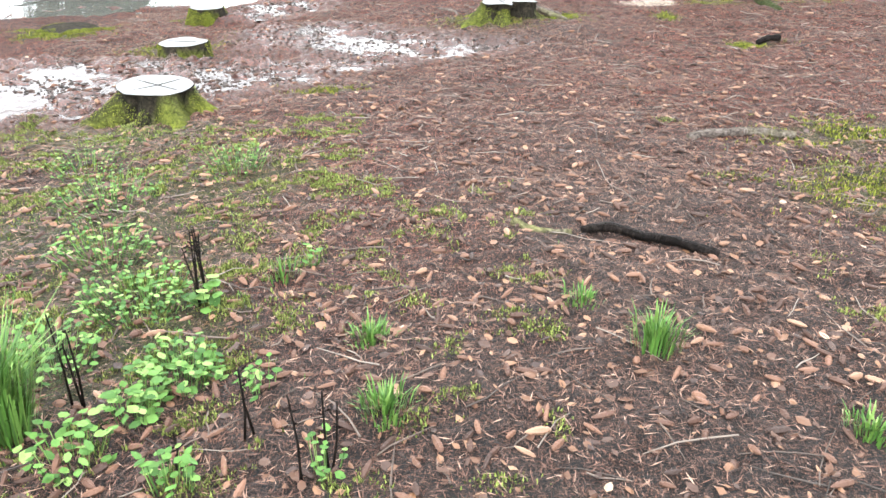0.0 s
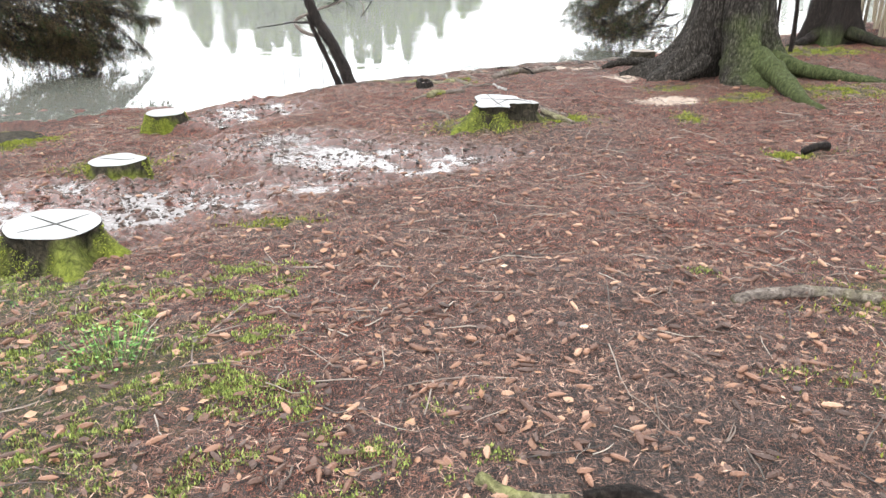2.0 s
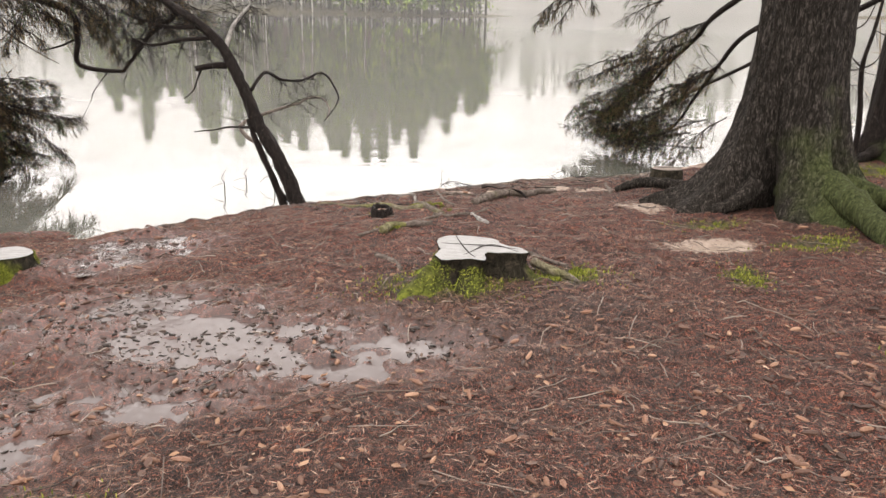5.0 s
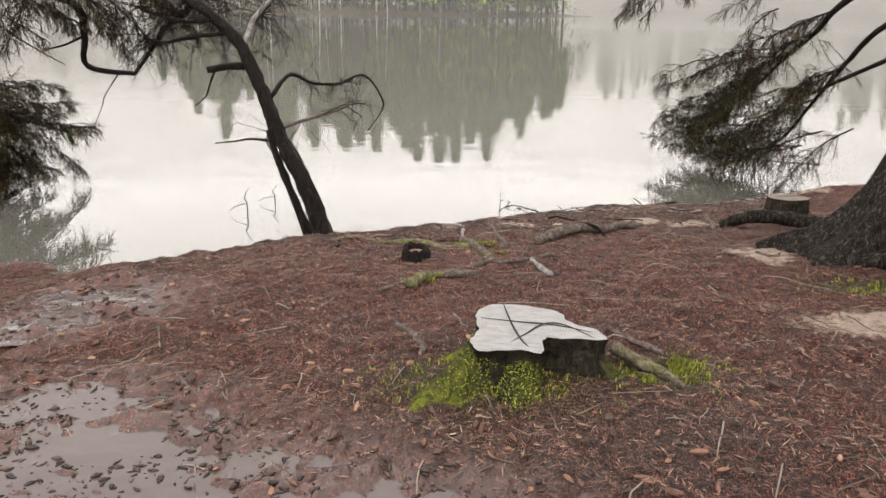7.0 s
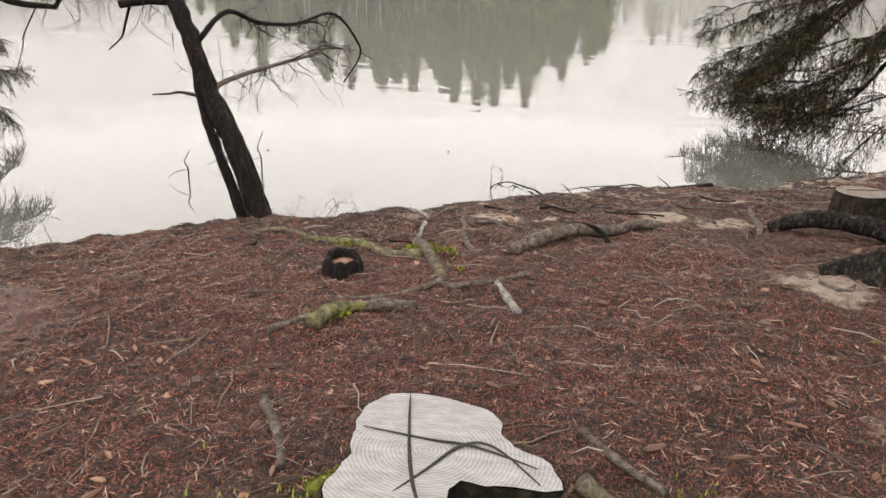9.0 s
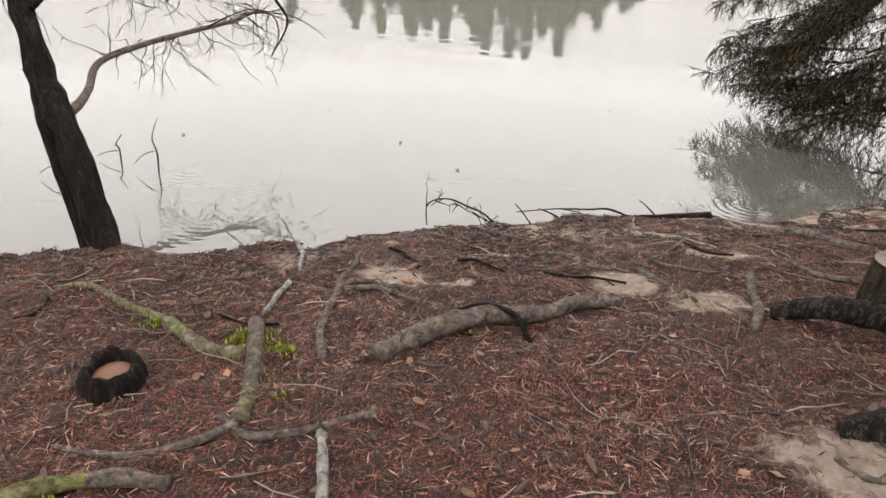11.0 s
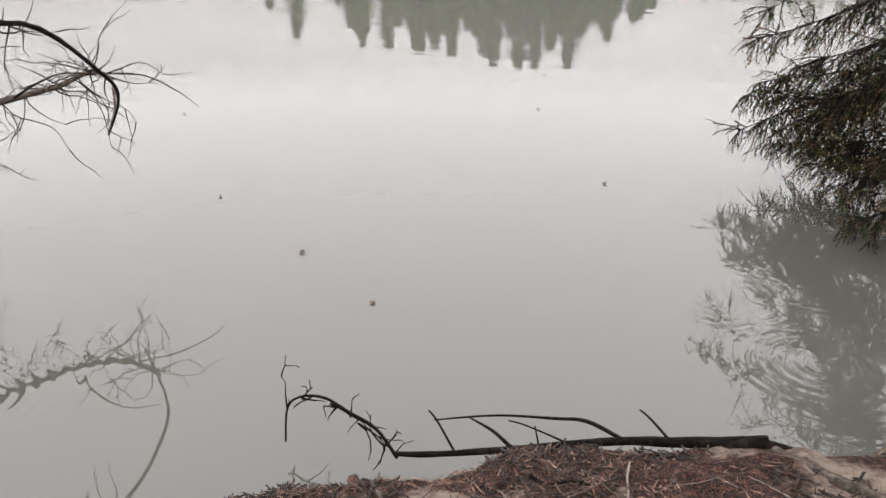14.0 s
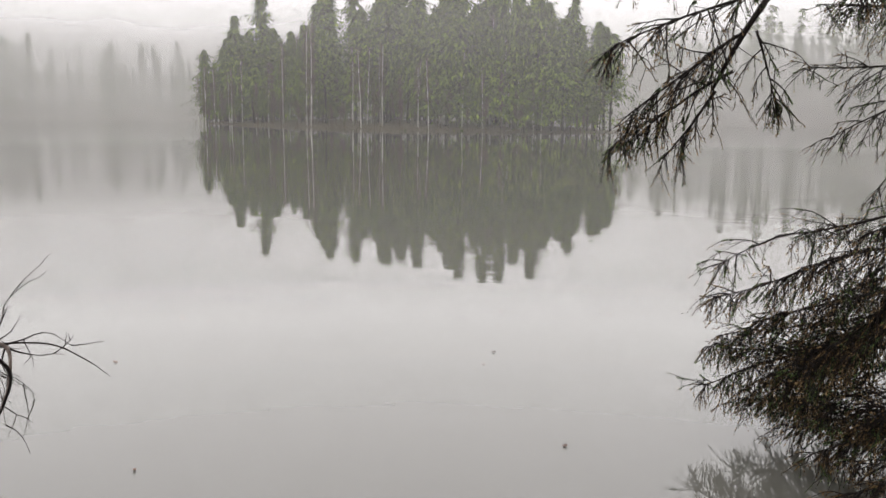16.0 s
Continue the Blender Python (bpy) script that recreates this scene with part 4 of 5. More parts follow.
def fine_twigs(owner, stems, seed, count, length, mat=DARK_BARK):
    """Crooked hair-thin twigs that fork off along the given stems, gathered as one tangle."""
    rnd = random.Random(seed)
    g = Geo()
    o = Vector(owner.location)
    paths = [spline(s, 6) for s in stems]
    for _ in range(count):
        path = rnd.choice(paths)
        p = rnd.choice(path[2:]) - o
        d = Vector((rnd.uniform(-1, 1), rnd.uniform(-0.6, 1), rnd.uniform(-0.9, 0.5))).normalized()
        todo = [(p, d, length * rnd.uniform(0.4, 1.2), 0.005)]
        for _ in range(4):
            if not todo:
                break
            q, e, ln, r = todo.pop(0)
            pts, m = [q], max(4, int(ln / 0.05))
            for k in range(m):
                e = (e + Vector((rnd.uniform(-0.35, 0.35), rnd.uniform(-0.35, 0.35), rnd.uniform(-0.38, 0.3)))).normalized()
                q = q + e * (ln / m)
                pts.append(q)
                if k > 0 and rnd.random() < 0.3 and len(todo) < 5:
                    todo.append((q, (e + Vector((rnd.uniform(-1, 1), rnd.uniform(-1, 1), rnd.uniform(-1, 0.7)))).normalized(), ln * 0.5, r * 0.7))
            g.tube(pts, taper(len(pts), r, 0.0012), 4, cap=False)
    return tagged(piece("twig_tangle", g, mat, owner, "", True, True), kind="stuff")


fine_twigs(bare, [[(-2.11, 14.42, -0.484), (-1.98, 14.85, -0.42), (-1.734, 15.376, -0.365), (-1.58, 15.58, -0.33), (-1.455, 15.67, -0.27), (-1.25, 15.6, -0.26)]], 31, 46, 0.42)
fine_twigs(bare, [[(-1.55, 13.5, 0.28), (-1.44, 13.85, 0.17), (-1.28, 14.3, 0.12), (-1.09, 14.78, 0.17)]], 32, 42, 0.3)
fine_twigs(bare, [[(-1.86, 13.3, 0.36), (-2.24, 13.5, 0.78), (-3.1, 13.8, 1.3)], [(-2.1, 13.45, 0.66), (-2.9, 13.7, 0.55), (-3.2, 13.9, 0.6)], [(-1.95, 13.5, 0.65), (-1.8, 13.9, 1.0)], [(-2.25, 13.5, 0.78), (-3.0, 13.9, 0.8), (-3.4, 14.1, 0.9)]], 33, 190, 0.6)

# thin saplings between the spruces
for base, pts, r in (((4.66, 12.5), [(4.64, 12.5, 0.2), (4.6, 12.5, 0.9), (4.56, 12.5, 1.6), (4.5, 12.6, 3.4)], 0.022), ((5.1, 13.0), [(5.09, 13.0, -0.1), (5.02, 13.0, 0.5), (5.08, 13.0, 0.9), (5.14, 13.0, 1.5), (5.3, 13.1, 3.6)], 0.038)):
    sap = thing("sapling", (base[0], base[1], gz(*base)), "slender leafless sapling between the spruces", "tree", "saplings between the spruces")
    stem = [(base[0], base[1], gz(*base) - 0.05), *pts]
    limb(sap, stem, r, 0.008, name="trunk", sides=8)
    limb(sap, [pts[1], (pts[1][0] + 0.15, pts[1][1], pts[1][2] + 0.1), (pts[1][0] + 0.3, pts[1][1] + 0.1, pts[1][2] + 0.45)], 0.01, 0.004)
    limb(sap, [pts[1], (pts[1][0] - 0.2, pts[1][1], pts[1][2] + 0.15), (pts[1][0] - 0.45, pts[1][1] + 0.1, pts[1][2] + 0.2)], 0.01, 0.003)
    fine_twigs(sap, [pts], 40 + int(base[0] * 10), 16, 0.5)

# stumps
stump((0.80, 9.32), [0.36, 0.26, 0.24, 0.28, 0.3, 0.29, 0.3, 0.32, 0.33, 0.31, 0.27, 0.23, 0.22, 0.21, 0.25, 0.33, 0.38, 0.32, 0.29, 0.34, 0.19, 0.17, 0.25, 0.41], 0.18, 0.22, "low sawn tree stump with a pale lobed top and mossy foot",
      [[(-0.1, 0.28), (-0.05, 0.02), (0.0, -0.17), (0.05, -0.28)], [(-0.2, 0.08), (0.01, 0.05), (0.14, 0.04), (0.32, -0.03)], [(-0.06, -0.22), (0.02, -0.09), (0.1, 0.04), (0.19, 0.05), (0.33, -0.1)]], (0.0, -0.03), 1.2,
      lobes=[(222, 1.0, 0.3), (172, 0.5, 0.25), (268, 0.45, 0.22), (345, 0.5, 0.25), (60, 0.4, 0.3), (120, 0.5, 0.3)])
stump((-2.08, 6.0), [0.28, 0.26, 0.25, 0.29, 0.3, 0.28, 0.25, 0.28], 0.21, 0.26, "broad sawn stump with a wet pale top and mossy sides", [[(-0.2, 0.12), (0.0, 0.0), (0.2, -0.12)], [(-0.15, -0.15), (0.02, 0.0), (0.15, 0.17)]], (0.0, 0.0), 1.15, lobes=[(215, 1.0, 0.3), (262, 0.45, 0.2), (305, 0.9, 0.35), (355, 0.8, 0.25), (90, 0.5, 0.4), (150, 0.5, 0.3)])
stump((-2.34, 7.62), [0.25, 0.17, 0.19, 0.2, 0.22, 0.19, 0.17, 0.2], 0.24, 0.14, "small sawn stump with a pale top beside the puddles", [[(-0.15, 0.05), (0.1, 0.0), (0.2, 0.08)]], (0.06, 0.0), 1.15)
stump((-2.62, 9.66), [0.19, 0.16, 0.17, 0.2, 0.19, 0.16], 0.18, 0.12, "low sawn stump ringed with moss near the water", [], (0.0, 0.0), 1.2)
stump((2.92, 12.5), [0.16, 0.15, 0.155, 0.165, 0.16, 0.15], 0.19, 0.03, "round sawn stump behind a bare root", [[(-0.1, 0.02), (0.1, 0.05)]], (0.0, -0.04), 0.1, CUT_DARK)
stump((-4.15, 9.45), [0.3, 0.26, 0.3, 0.34, 0.28, 0.3], 0.03, 0.22, "moss-covered rotten stump close to the lake", [], (0.0, 0.0), 1.3, STUMP_BARK)


def hollow_stump(at):
    """A charred ring of rotten wood, open in the middle."""
    ob = thing("hollow_stump", (at[0], at[1], gz(*at)), "blackened hollow stump with a ragged rim", "tree stump")
    g, n = Geo(), 36
    for prof in ((0.155, -0.06), (0.145, 0.02), (0.13, 0.07), (0.115, 0.09), (0.098, 0.085), (0.085, 0.05), (0.08, 0.02)):
        for k in range(n):
            t = 2 * math.pi * k / n
            e = noise.noise(Vector((math.cos(t) * 2.2, math.sin(t) * 2.2, 1.7)))
            r = prof[0] * 0.86 * (1 + 0.14 * e)
            g.v.append((math.cos(t) * r * 0.85, math.sin(t) * r, prof[1] * 0.75 * (1 + 0.35 * e)))
            g.moss.append(0.0)
    for i in range(6):
        for k in range(n):
            q = i * n
            g.f.append((q + k, q + (k + 1) % n, q + n + (k + 1) % n, q + n + k))
    piece("rim", g, DARK_BARK, ob, "", True, True)
    c = Geo()
    for k in range(24):
        t = 2 * math.pi * k / 24
        c.v.append((math.cos(t) * 0.06, math.sin(t) * 0.075, 0.03))
    c.v.append((0, 0, 0.05))
    c.f = [(k, (k + 1) % 24, 24) for k in range(24)]
    piece("litter_filling", c, LEAF, ob)


hollow_stump((0.02, 11.17))

# roots and fallen wood on the ground
ROOTS = [
    ([(0.42, 3.52), (0.5, 3.46), (0.62, 3.44), (0.7, 3.43)], 0.024, 0.014, 0.4, "old_root", "bent dark root end poking from the litter", ROOT_WOOD),
    ([(0.74, 3.43), (0.88, 3.42, 0.02), (1.03, 3.36, 0.02), (1.15, 3.27, 0.01), (1.33, 3.18)], 0.022, 0.026, 0.1, "fallen_branch", "wet dark branch lying on the needles", DARK_BARK),
    ([(1.7, 4.94), (1.9, 5.0), (2.15, 4.98), (2.38, 4.9)], 0.03, 0.035, 0.25, "old_root", "grey root showing above the needles", ROOT_WOOD),
    ([(-0.77, 11.92), (-0.59, 11.93), (-0.35, 11.82), (-0.19, 11.73), (0.0, 11.6), (0.2, 11.48), (0.38, 11.42)], 0.013, 0.032, 0.35, "surface_root", "moss-flecked root crossing the bank", ROOT_WOOD),
    ([(0.3, 11.72), (0.4, 11.5), (0.5, 11.25), (0.57, 11.0)], 0.036, 0.028, 0.25, "surface_root", "knotty grey root with moss tufts", ROOT_WOOD),
    ([(0.5, 11.02), (0.62, 10.94), (0.75, 10.97), (0.86, 11.08), (0.98, 11.12)], 0.014, 0.013, 0.1, "surface_root", "thin bare root on the needles", ROOT_WOOD),
    ([(0.57, 10.98), (0.45, 10.85), (0.28, 10.79), (0.05, 10.8)], 0.018, 0.008, 0.0, "surface_root", "thin bare root on the needles", ROOT_WOOD),
    ([(0.27, 12.14), (0.28, 11.98), (0.3, 11.81)], 0.016, 0.014, 0.0, "stick", "short barkless stick lying on the bank", GREY_BARK),
    ([(0.0, 12.9), (0.13, 12.66), (0.2, 12.46), (0.26, 12.3)], 0.015, 0.01, 0.0, "stick", "bleached stick at the water's edge", GREY_BARK),
    ([(0.46, 12.55), (0.5, 12.4), (0.5, 12.2), (0.53, 12.05), (0.56, 11.85), (0.6, 11.65), (0.68, 11.45)], 0.014, 0.018, 0.0, "surface_root", "pale forked root running down to the lake", ROOT_WOOD),
    ([(0.52, 12.1), (0.58, 12.15), (0.66, 12.18)], 0.016, 0.01, 0.0, "surface_root", "pale forked root running down to the lake", ROOT_WOOD),
    ([(0.55, 12.07), (0.7, 12.1), (0.86, 12.04), (1.0, 12.05)], 0.015, 0.007, 0.0, "surface_root", "thin bare root on the needles", ROOT_WOOD),
    ([(0.87, 11.5), (1.05, 11.72, 0.01), (1.22, 11.86, 0.02), (1.4, 11.98, 0.02), (1.56, 12.14, 0.01), (1.72, 12.24)], 0.045, 0.028, 0.2, "surface_root", "thick grey root half sunk in the bank", ROOT_WOOD),
    ([(1.08, 11.93, 0.02), (1.2, 11.9, 0.06), (1.33, 11.86, 0.06), (1.4, 11.76)], 0.013, 0.014, 0.0, "surface_root", "dark root looped over a thicker one", DARK_BARK),
    ([(2.36, 12.28), (2.5, 12.2, 0.05), (2.72, 12.08, 0.07), (2.95, 11.9, 0.05), (3.1, 11.75)], 0.04, 0.065, 0.0, "bare_root", "thick dark root arching from the spruce", BARK),
    ([(1.81, 12.63), (1.93, 12.5), (2.0, 12.33)], 0.014, 0.018, 0.0, "surface_root", "thin bare root on the needles", ROOT_WOOD),
    ([(2.32, 12.72), (2.3, 12.5), (2.3, 12.3), (2.26, 12.1)], 0.02, 0.026, 0.0, "surface_root", "pale root on the sandy bank", ROOT_WOOD),
    ([(2.06, 13.25), (2.03, 13.05), (1.93, 12.83)], 0.012, 0.01, 0.0, "surface_root", "thin bare root on the needles", ROOT_WOOD),
    ([(2.25, 13.9), (2.5, 13.62), (2.68, 13.45), (2.95, 13.2)], 0.018, 0.026, 0.0, "surface_root", "long root along the bank edge", ROOT_WOOD),
    ([(0.1, 10.42), (0.16, 10.56, 0.02), (0.3, 10.68)], 0.04, 0.015, 0.5, "old_root", "mossy root end in the needles", ROOT_WOOD),
    ([(0.84, 11.0), (0.9, 10.85), (0.96, 10.68)], 0.018, 0.022, 0.0, "stick", "short barkless stick lying on the bank", GREY_BARK),
    ([(1.24, 9.42, 0.05), (1.38, 9.32, 0.03), (1.47, 9.22, 0.02), (1.52, 9.1)], 0.035, 0.02, 0.3, "old_root", "mossy root beside the pale stump", ROOT_WOOD),
    ([(1.25, 9.75), (1.38, 9.6), (1.5, 9.5)], 0.018, 0.014, 0.1, "surface_root", "thin bare root on the needles", ROOT_WOOD),
    ([(3.12, 7.66, 0.03), (3.22, 7.68, 0.06), (3.34, 7.7, 0.04)], 0.025, 0.035, 0.0, "bark_piece", "dark slab of bark on a moss cushion", DARK_BARK),
    ([(0.1, 9.85), (0.25, 9.6), (0.32, 9.45)], 0.02, 0.022, 0.0, "stick", "broken upright splinter beside the stump", ROOT_WOOD),
    ([(-0.1, 10.4), (0.15, 10.6), (0.35, 10.68), (0.5, 10.7)], 0.016, 0.03, 0.1, "surface_root", "thin bare root on the needles", ROOT_WOOD),
    ([(2.35, 11.2), (2.45, 11.12), (2.55, 11.25), (2.75, 11.3)], 0.012, 0.02, 0.0, "surface_root", "thin bare root on the needles", ROOT_WOOD),
    ([(2.5, 12.9), (2.62, 12.75), (2.8, 12.7)], 0.012, 0.018, 0.0, "surface_root", "thin bare root on the needles", ROOT_WOOD),
    ([(0.45, 13.5), (0.62, 13.55), (0.8, 13.62), (1.0, 13.7), (1.3, 13.75)], 0.016, 0.02, 0.0, "surface_root", "dark root along the washed-out bank edge", DARK_BARK),
    ([(0.1, 13.05), (0.3, 13.2), (0.5, 13.45), (0.75, 13.58)], 0.014, 0.018, 0.0, "surface_root", "dark root along the washed-out bank edge", DARK_BARK),
    ([(1.6, 13.8), (1.9, 13.9), (2.2, 13.85), (2.5, 13.95)], 0.016, 0.016, 0.0, "surface_root", "dark root along the washed-out bank edge", DARK_BARK),
]
for pts, r0, r1, ms, name, label, mat in ROOTS:
    tagged(ground_root(pts, r0, r1, name, mat, None, ms, 9, label), label, "stick" if name == "stick" else "branch" if name == "fallen_branch" else "bark" if name == "bark_piece" else "root", "roots on the bank" if name == "surface_root" else "")


rnd = random.Random(414)
for _ in range(22):
    x = rnd.uniform(-0.8, 2.9)
    y = float(np.interp(x, SHORE_X, SHORE_Y)) - rnd.uniform(0.05, 1.5)
    w, ln = rnd.choice((rnd.uniform(-0.5, 0.5), rnd.uniform(0.8, 2.3))), rnd.uniform(0.15, 0.45)
    path = [(x + math.cos(w + rnd.uniform(-0.6, 0.6)) * ln * k / 3, y - abs(math.sin(w)) * ln * k / 3 + rnd.uniform(-0.03, 0.03), rnd.uniform(-0.004, 0.012)) for k in range(4)]
    tagged(ground_root(path, rnd.uniform(0.005, 0.011), 0.003, "surface_root", rnd.choice((DARK_BARK, ROOT_WOOD)), None, 0.0, 6), "thin dark root laid bare on the sandy bank", "root", "thin roots on the bank")


def bank_debris(n, seed):
    """Dark wet bark flakes and twig ends along the edge of the bank."""
    r = np.random.RandomState(seed)
    g = Geo()
    x = r.uniform(-2.5, 3.6, n)
    y = np.interp(x, SHORE_X, SHORE_Y) - np.abs(r.normal(0, 0.7, n)) - 0.02
    ok = lattice(x, y, 4.5, 51) > 0.42
    x, y = x[ok], y[ok]
    z = land(x, y)
    for i in range(len(x)):
        k, ln, rad = r.uniform(0, 6.28), r.uniform(0.015, 0.07), r.uniform(0.0015, 0.005)
        d = Vector((math.cos(k), math.sin(k), r.uniform(-0.2, 0.2)))
        g.tube([Vector((x[i], y[i], z[i] + 0.005)) + d * ln * e for e in (-0.5, 0.0, 0.5)], [rad, rad * 0.9, rad * 0.5], 4, 0.5)
    return tagged(piece("bank_debris", g, DARK_BITS), "dark wet twig ends and bark flakes on sand", "litter", kind="stuff")


bank_debris(9000, 15)

# the branch washed up at the edge, and the twigs beside it
driftwood = thing("drift_branch", (1.6, 13.83, -1.12), "dead forked branch washed up along the water's edge", "branch")
limb(driftwood, [(2.27, 13.87, -0.945), (2.0, 13.86, -0.99), (1.78, 13.85, -1.015), (1.41, 13.8, -1.08), (1.12, 13.75, -1.115), (0.98, 13.74, -1.13)], 0.021, 0.009, name="stem")
for pts, r in (([(1.78, 13.86, -1.01), (1.66, 13.92, -1.0), (1.54, 13.95, -1.03), (1.33, 13.95, -1.05), (1.09, 13.92, -1.09)], 0.008), ([(1.41, 13.8, -1.08), (1.33, 13.85, -1.05), (1.23, 13.9, -1.04)], 0.009),
               ([(1.95, 13.86, -0.99), (1.88, 13.9, -0.94), (1.84, 13.92, -0.92)], 0.005), ([(1.2, 13.77, -1.1), (1.12, 13.85, -1.04), (1.08, 13.88, -1.02)], 0.005), ([(1.5, 13.82, -1.06), (1.48, 13.85, -1.0)], 0.004), ([(1.6, 13.83, -1.04), (1.45, 13.87, -1.02), (1.38, 13.9, -1.03)], 0.004)):
    limb(driftwood, pts, r, 0.003, name="side_twig", sides=6)
brush = thing("dead_twig", (0.7, 13.8, -1.15), "dead branching twig arched over the water", "branch")
limb(brush, [(1.0, 13.72, -1.13), (0.9, 13.8, -1.08), (0.78, 13.85, -1.06), (0.66, 13.9, -1.045), (0.55, 13.92, -1.07), (0.5, 13.9, -1.12), (0.53, 13.8, -1.2)], 0.007, 0.004, name="stem", sides=6)
fine_twigs(brush, [[(1.0, 13.72, -1.13), (0.78, 13.85, -1.08), (0.6, 13.92, -1.06), (0.5, 13.9, -1.12)]], 51, 14, 0.16)
for sx, sy, h in ((-1.7, 14.37, 0.42), (-2.25, 14.0, 0.3), (-2.1, 14.5, 0.22)):
    st = thing("water_stick", (sx, sy, WATER), "thin crooked stick standing out of the water", "stick", "sticks in the water")
    limb(st, [(sx - 0.03, sy, WATER - 0.4), (sx, sy, WATER + h * 0.3), (sx - 0.03, sy, WATER + h * 0.62), (sx + 0.03, sy, WATER + h)], 0.008, 0.003, name="stem", sides=6)
    limb(st, [(sx - 0.02, sy, WATER + h * 0.4), (sx - 0.12, sy, WATER + h * 0.3), (sx - 0.2, sy, WATER + h * 0.12)], 0.004, 0.002, name="side_twig", sides=5)


# ---- plants at the start of the path ----
def grass_tuft(at, blades, height, seed, label):
    rnd = random.Random(seed)
    z = gz(*at)
    ob = thing("grass_tuft", (at[0], at[1], z), label, "grass")
    g = Geo()
    for _ in range(blades):
        w, r = rnd.uniform(0, 6.28), rnd.uniform(0, 0.09)
        d = Vector((math.cos(w), math.sin(w), 0))
        h, out = height * rnd.uniform(0.45, 1.1), rnd.uniform(0.1, 0.55)
        p0 = d * r
        p1, p2 = p0 + d * out * h * 0.35 + Vector((0, 0, h * 0.6)), p0 + d * out * h + Vector((0, 0, h * rnd.uniform(0.75, 1.0)))
        s = Vector((-d.y, d.x, 0)) * rnd.uniform(0.0022, 0.0045)
        q = len(g.v)
        g.v += [tuple(v) for v in (p0 - s, p0 + s, p1 + s * 0.8, p1 - s * 0.8, p2)]
        g.f += [(q, q + 1, q + 2, q + 3), (q + 3, q + 2, q + 4)]
    tagged(piece("foliage", g, GRASS, ob, "", False), kind="stuff")
    return ob


grass_tuft((-1.32, 1.95), 420, 0.46, 61, "tall tuft of rushy green grass at the path side")
grass_tuft((0.82, 2.33), 130, 0.16, 62, "small bright grass tuft among dead leaves")
grass_tuft((-0.12, 1.98), 150, 0.1, 63, "short green grass tuft in the litter")
grass_tuft((-0.2, 2.45), 120, 0.09, 64, "short green grass tuft in the litter")
grass_tuft((0.62, 2.67), 60, 0.07, 65, "short green grass tuft in the litter")
grass_tuft((1.35, 1.83), 110, 0.07, 66, "short yellowish grass tuft in the litter")
grass_tuft((-0.62, 3.0), 40, 0.09, 67, "short green grass tuft in the litter")


def herb(at, leaves, radius, size, seed, label, height=0.12):
    """A low rosette of broad green leaves on thin stalks."""
    rnd = random.Random(seed)
    ob = thing("green_herb", (at[0], at[1], gz(*at)), label, "plant", "green herbs by the path")
    g, st = Geo(), Geo()
    for _ in range(leaves):
        w, r = rnd.uniform(0, 6.28), radius * math.sqrt(rnd.random())
        x, y = math.cos(w) * r, math.sin(w) * r
        z = rnd.uniform(0.01, height)
        u = Vector((math.cos(w + rnd.uniform(-1, 1)), math.sin(w + rnd.uniform(-1, 1)), rnd.uniform(-0.3, 0.4))).normalized()
        s = u.cross(Vector((rnd.uniform(-0.3, 0.3), rnd.uniform(-0.3, 0.3), 1))).normalized()
        g.leaf((x, y, z), u, s, size * rnd.uniform(0.5, 1.2), size * rnd.uniform(0.4, 0.8), rnd.uniform(-0.12, 0.12))
        st.tube([(x * 0.7, y * 0.7, -0.02), (x, y, z)], [0.0018, 0.0012], 3, cap=False)
    tagged(piece("foliage", g, HERB, ob, "", False), kind="stuff")
    tagged(piece("stalk", st, HERB, ob), kind="stuff")
    return ob


for i, (x, y, n, r, s) in enumerate([(-0.85, 2.25, 150, 0.16, 0.04), (-1.18, 2.8, 240, 0.24, 0.03), (-0.95, 2.05, 60, 0.12, 0.05), (-0.88, 2.75, 16, 0.07, 0.075), (-1.05, 1.8, 60, 0.14, 0.045), (-1.5, 3.3, 140, 0.26, 0.03),
                                      (-1.35, 2.35, 120, 0.18, 0.035), (-0.28, 1.72, 16, 0.07, 0.035), (-0.55, 2.15, 20, 0.08, 0.035), (-1.75, 4.0, 120, 0.3, 0.026), (-1.15, 4.5, 110, 0.22, 0.022), (-0.7, 1.65, 30, 0.09, 0.04), (-2.1, 4.6, 100, 0.3, 0.024), (-0.5, 3.1, 10, 0.04, 0.04)]):
    herb((x, y), n, r, s, 70 + i, "low patch of fresh green leaves among litter")


def dead_stems(at, n, height, seed, label):
    rnd = random.Random(seed)
    ob = thing("withered_plant", (at[0], at[1], gz(*at)), label, "plant", "withered stems by the path")
    for k in range(n):
        x, y = rnd.uniform(-0.05, 0.05), rnd.uniform(-0.04, 0.04)
        h = height * rnd.uniform(0.7, 1.1)
        g = Geo()
        lx, ly = rnd.uniform(-0.12, 0.12), rnd.uniform(-0.1, 0.1)
        g.tube([(x, y, -0.02), (x + lx * h * 0.4 + rnd.uniform(-0.01, 0.01), y + ly * h * 0.4, h * 0.45), (x + lx * h, y + ly * h, h)], [0.005, 0.004, 0.0025], 5)
        for _ in range(5):
            q = h * rnd.uniform(0.6, 1)
            g.blade((x + lx * q, y + ly * q, q), (x + lx * q + rnd.uniform(-0.03, 0.03), y + ly * q + rnd.uniform(-0.03, 0.03), q + rnd.uniform(-0.01, 0.03)), 0.008, (0, 0, 1))
        piece("stem", g, DARK_BARK, ob, "", True, True)
    return ob


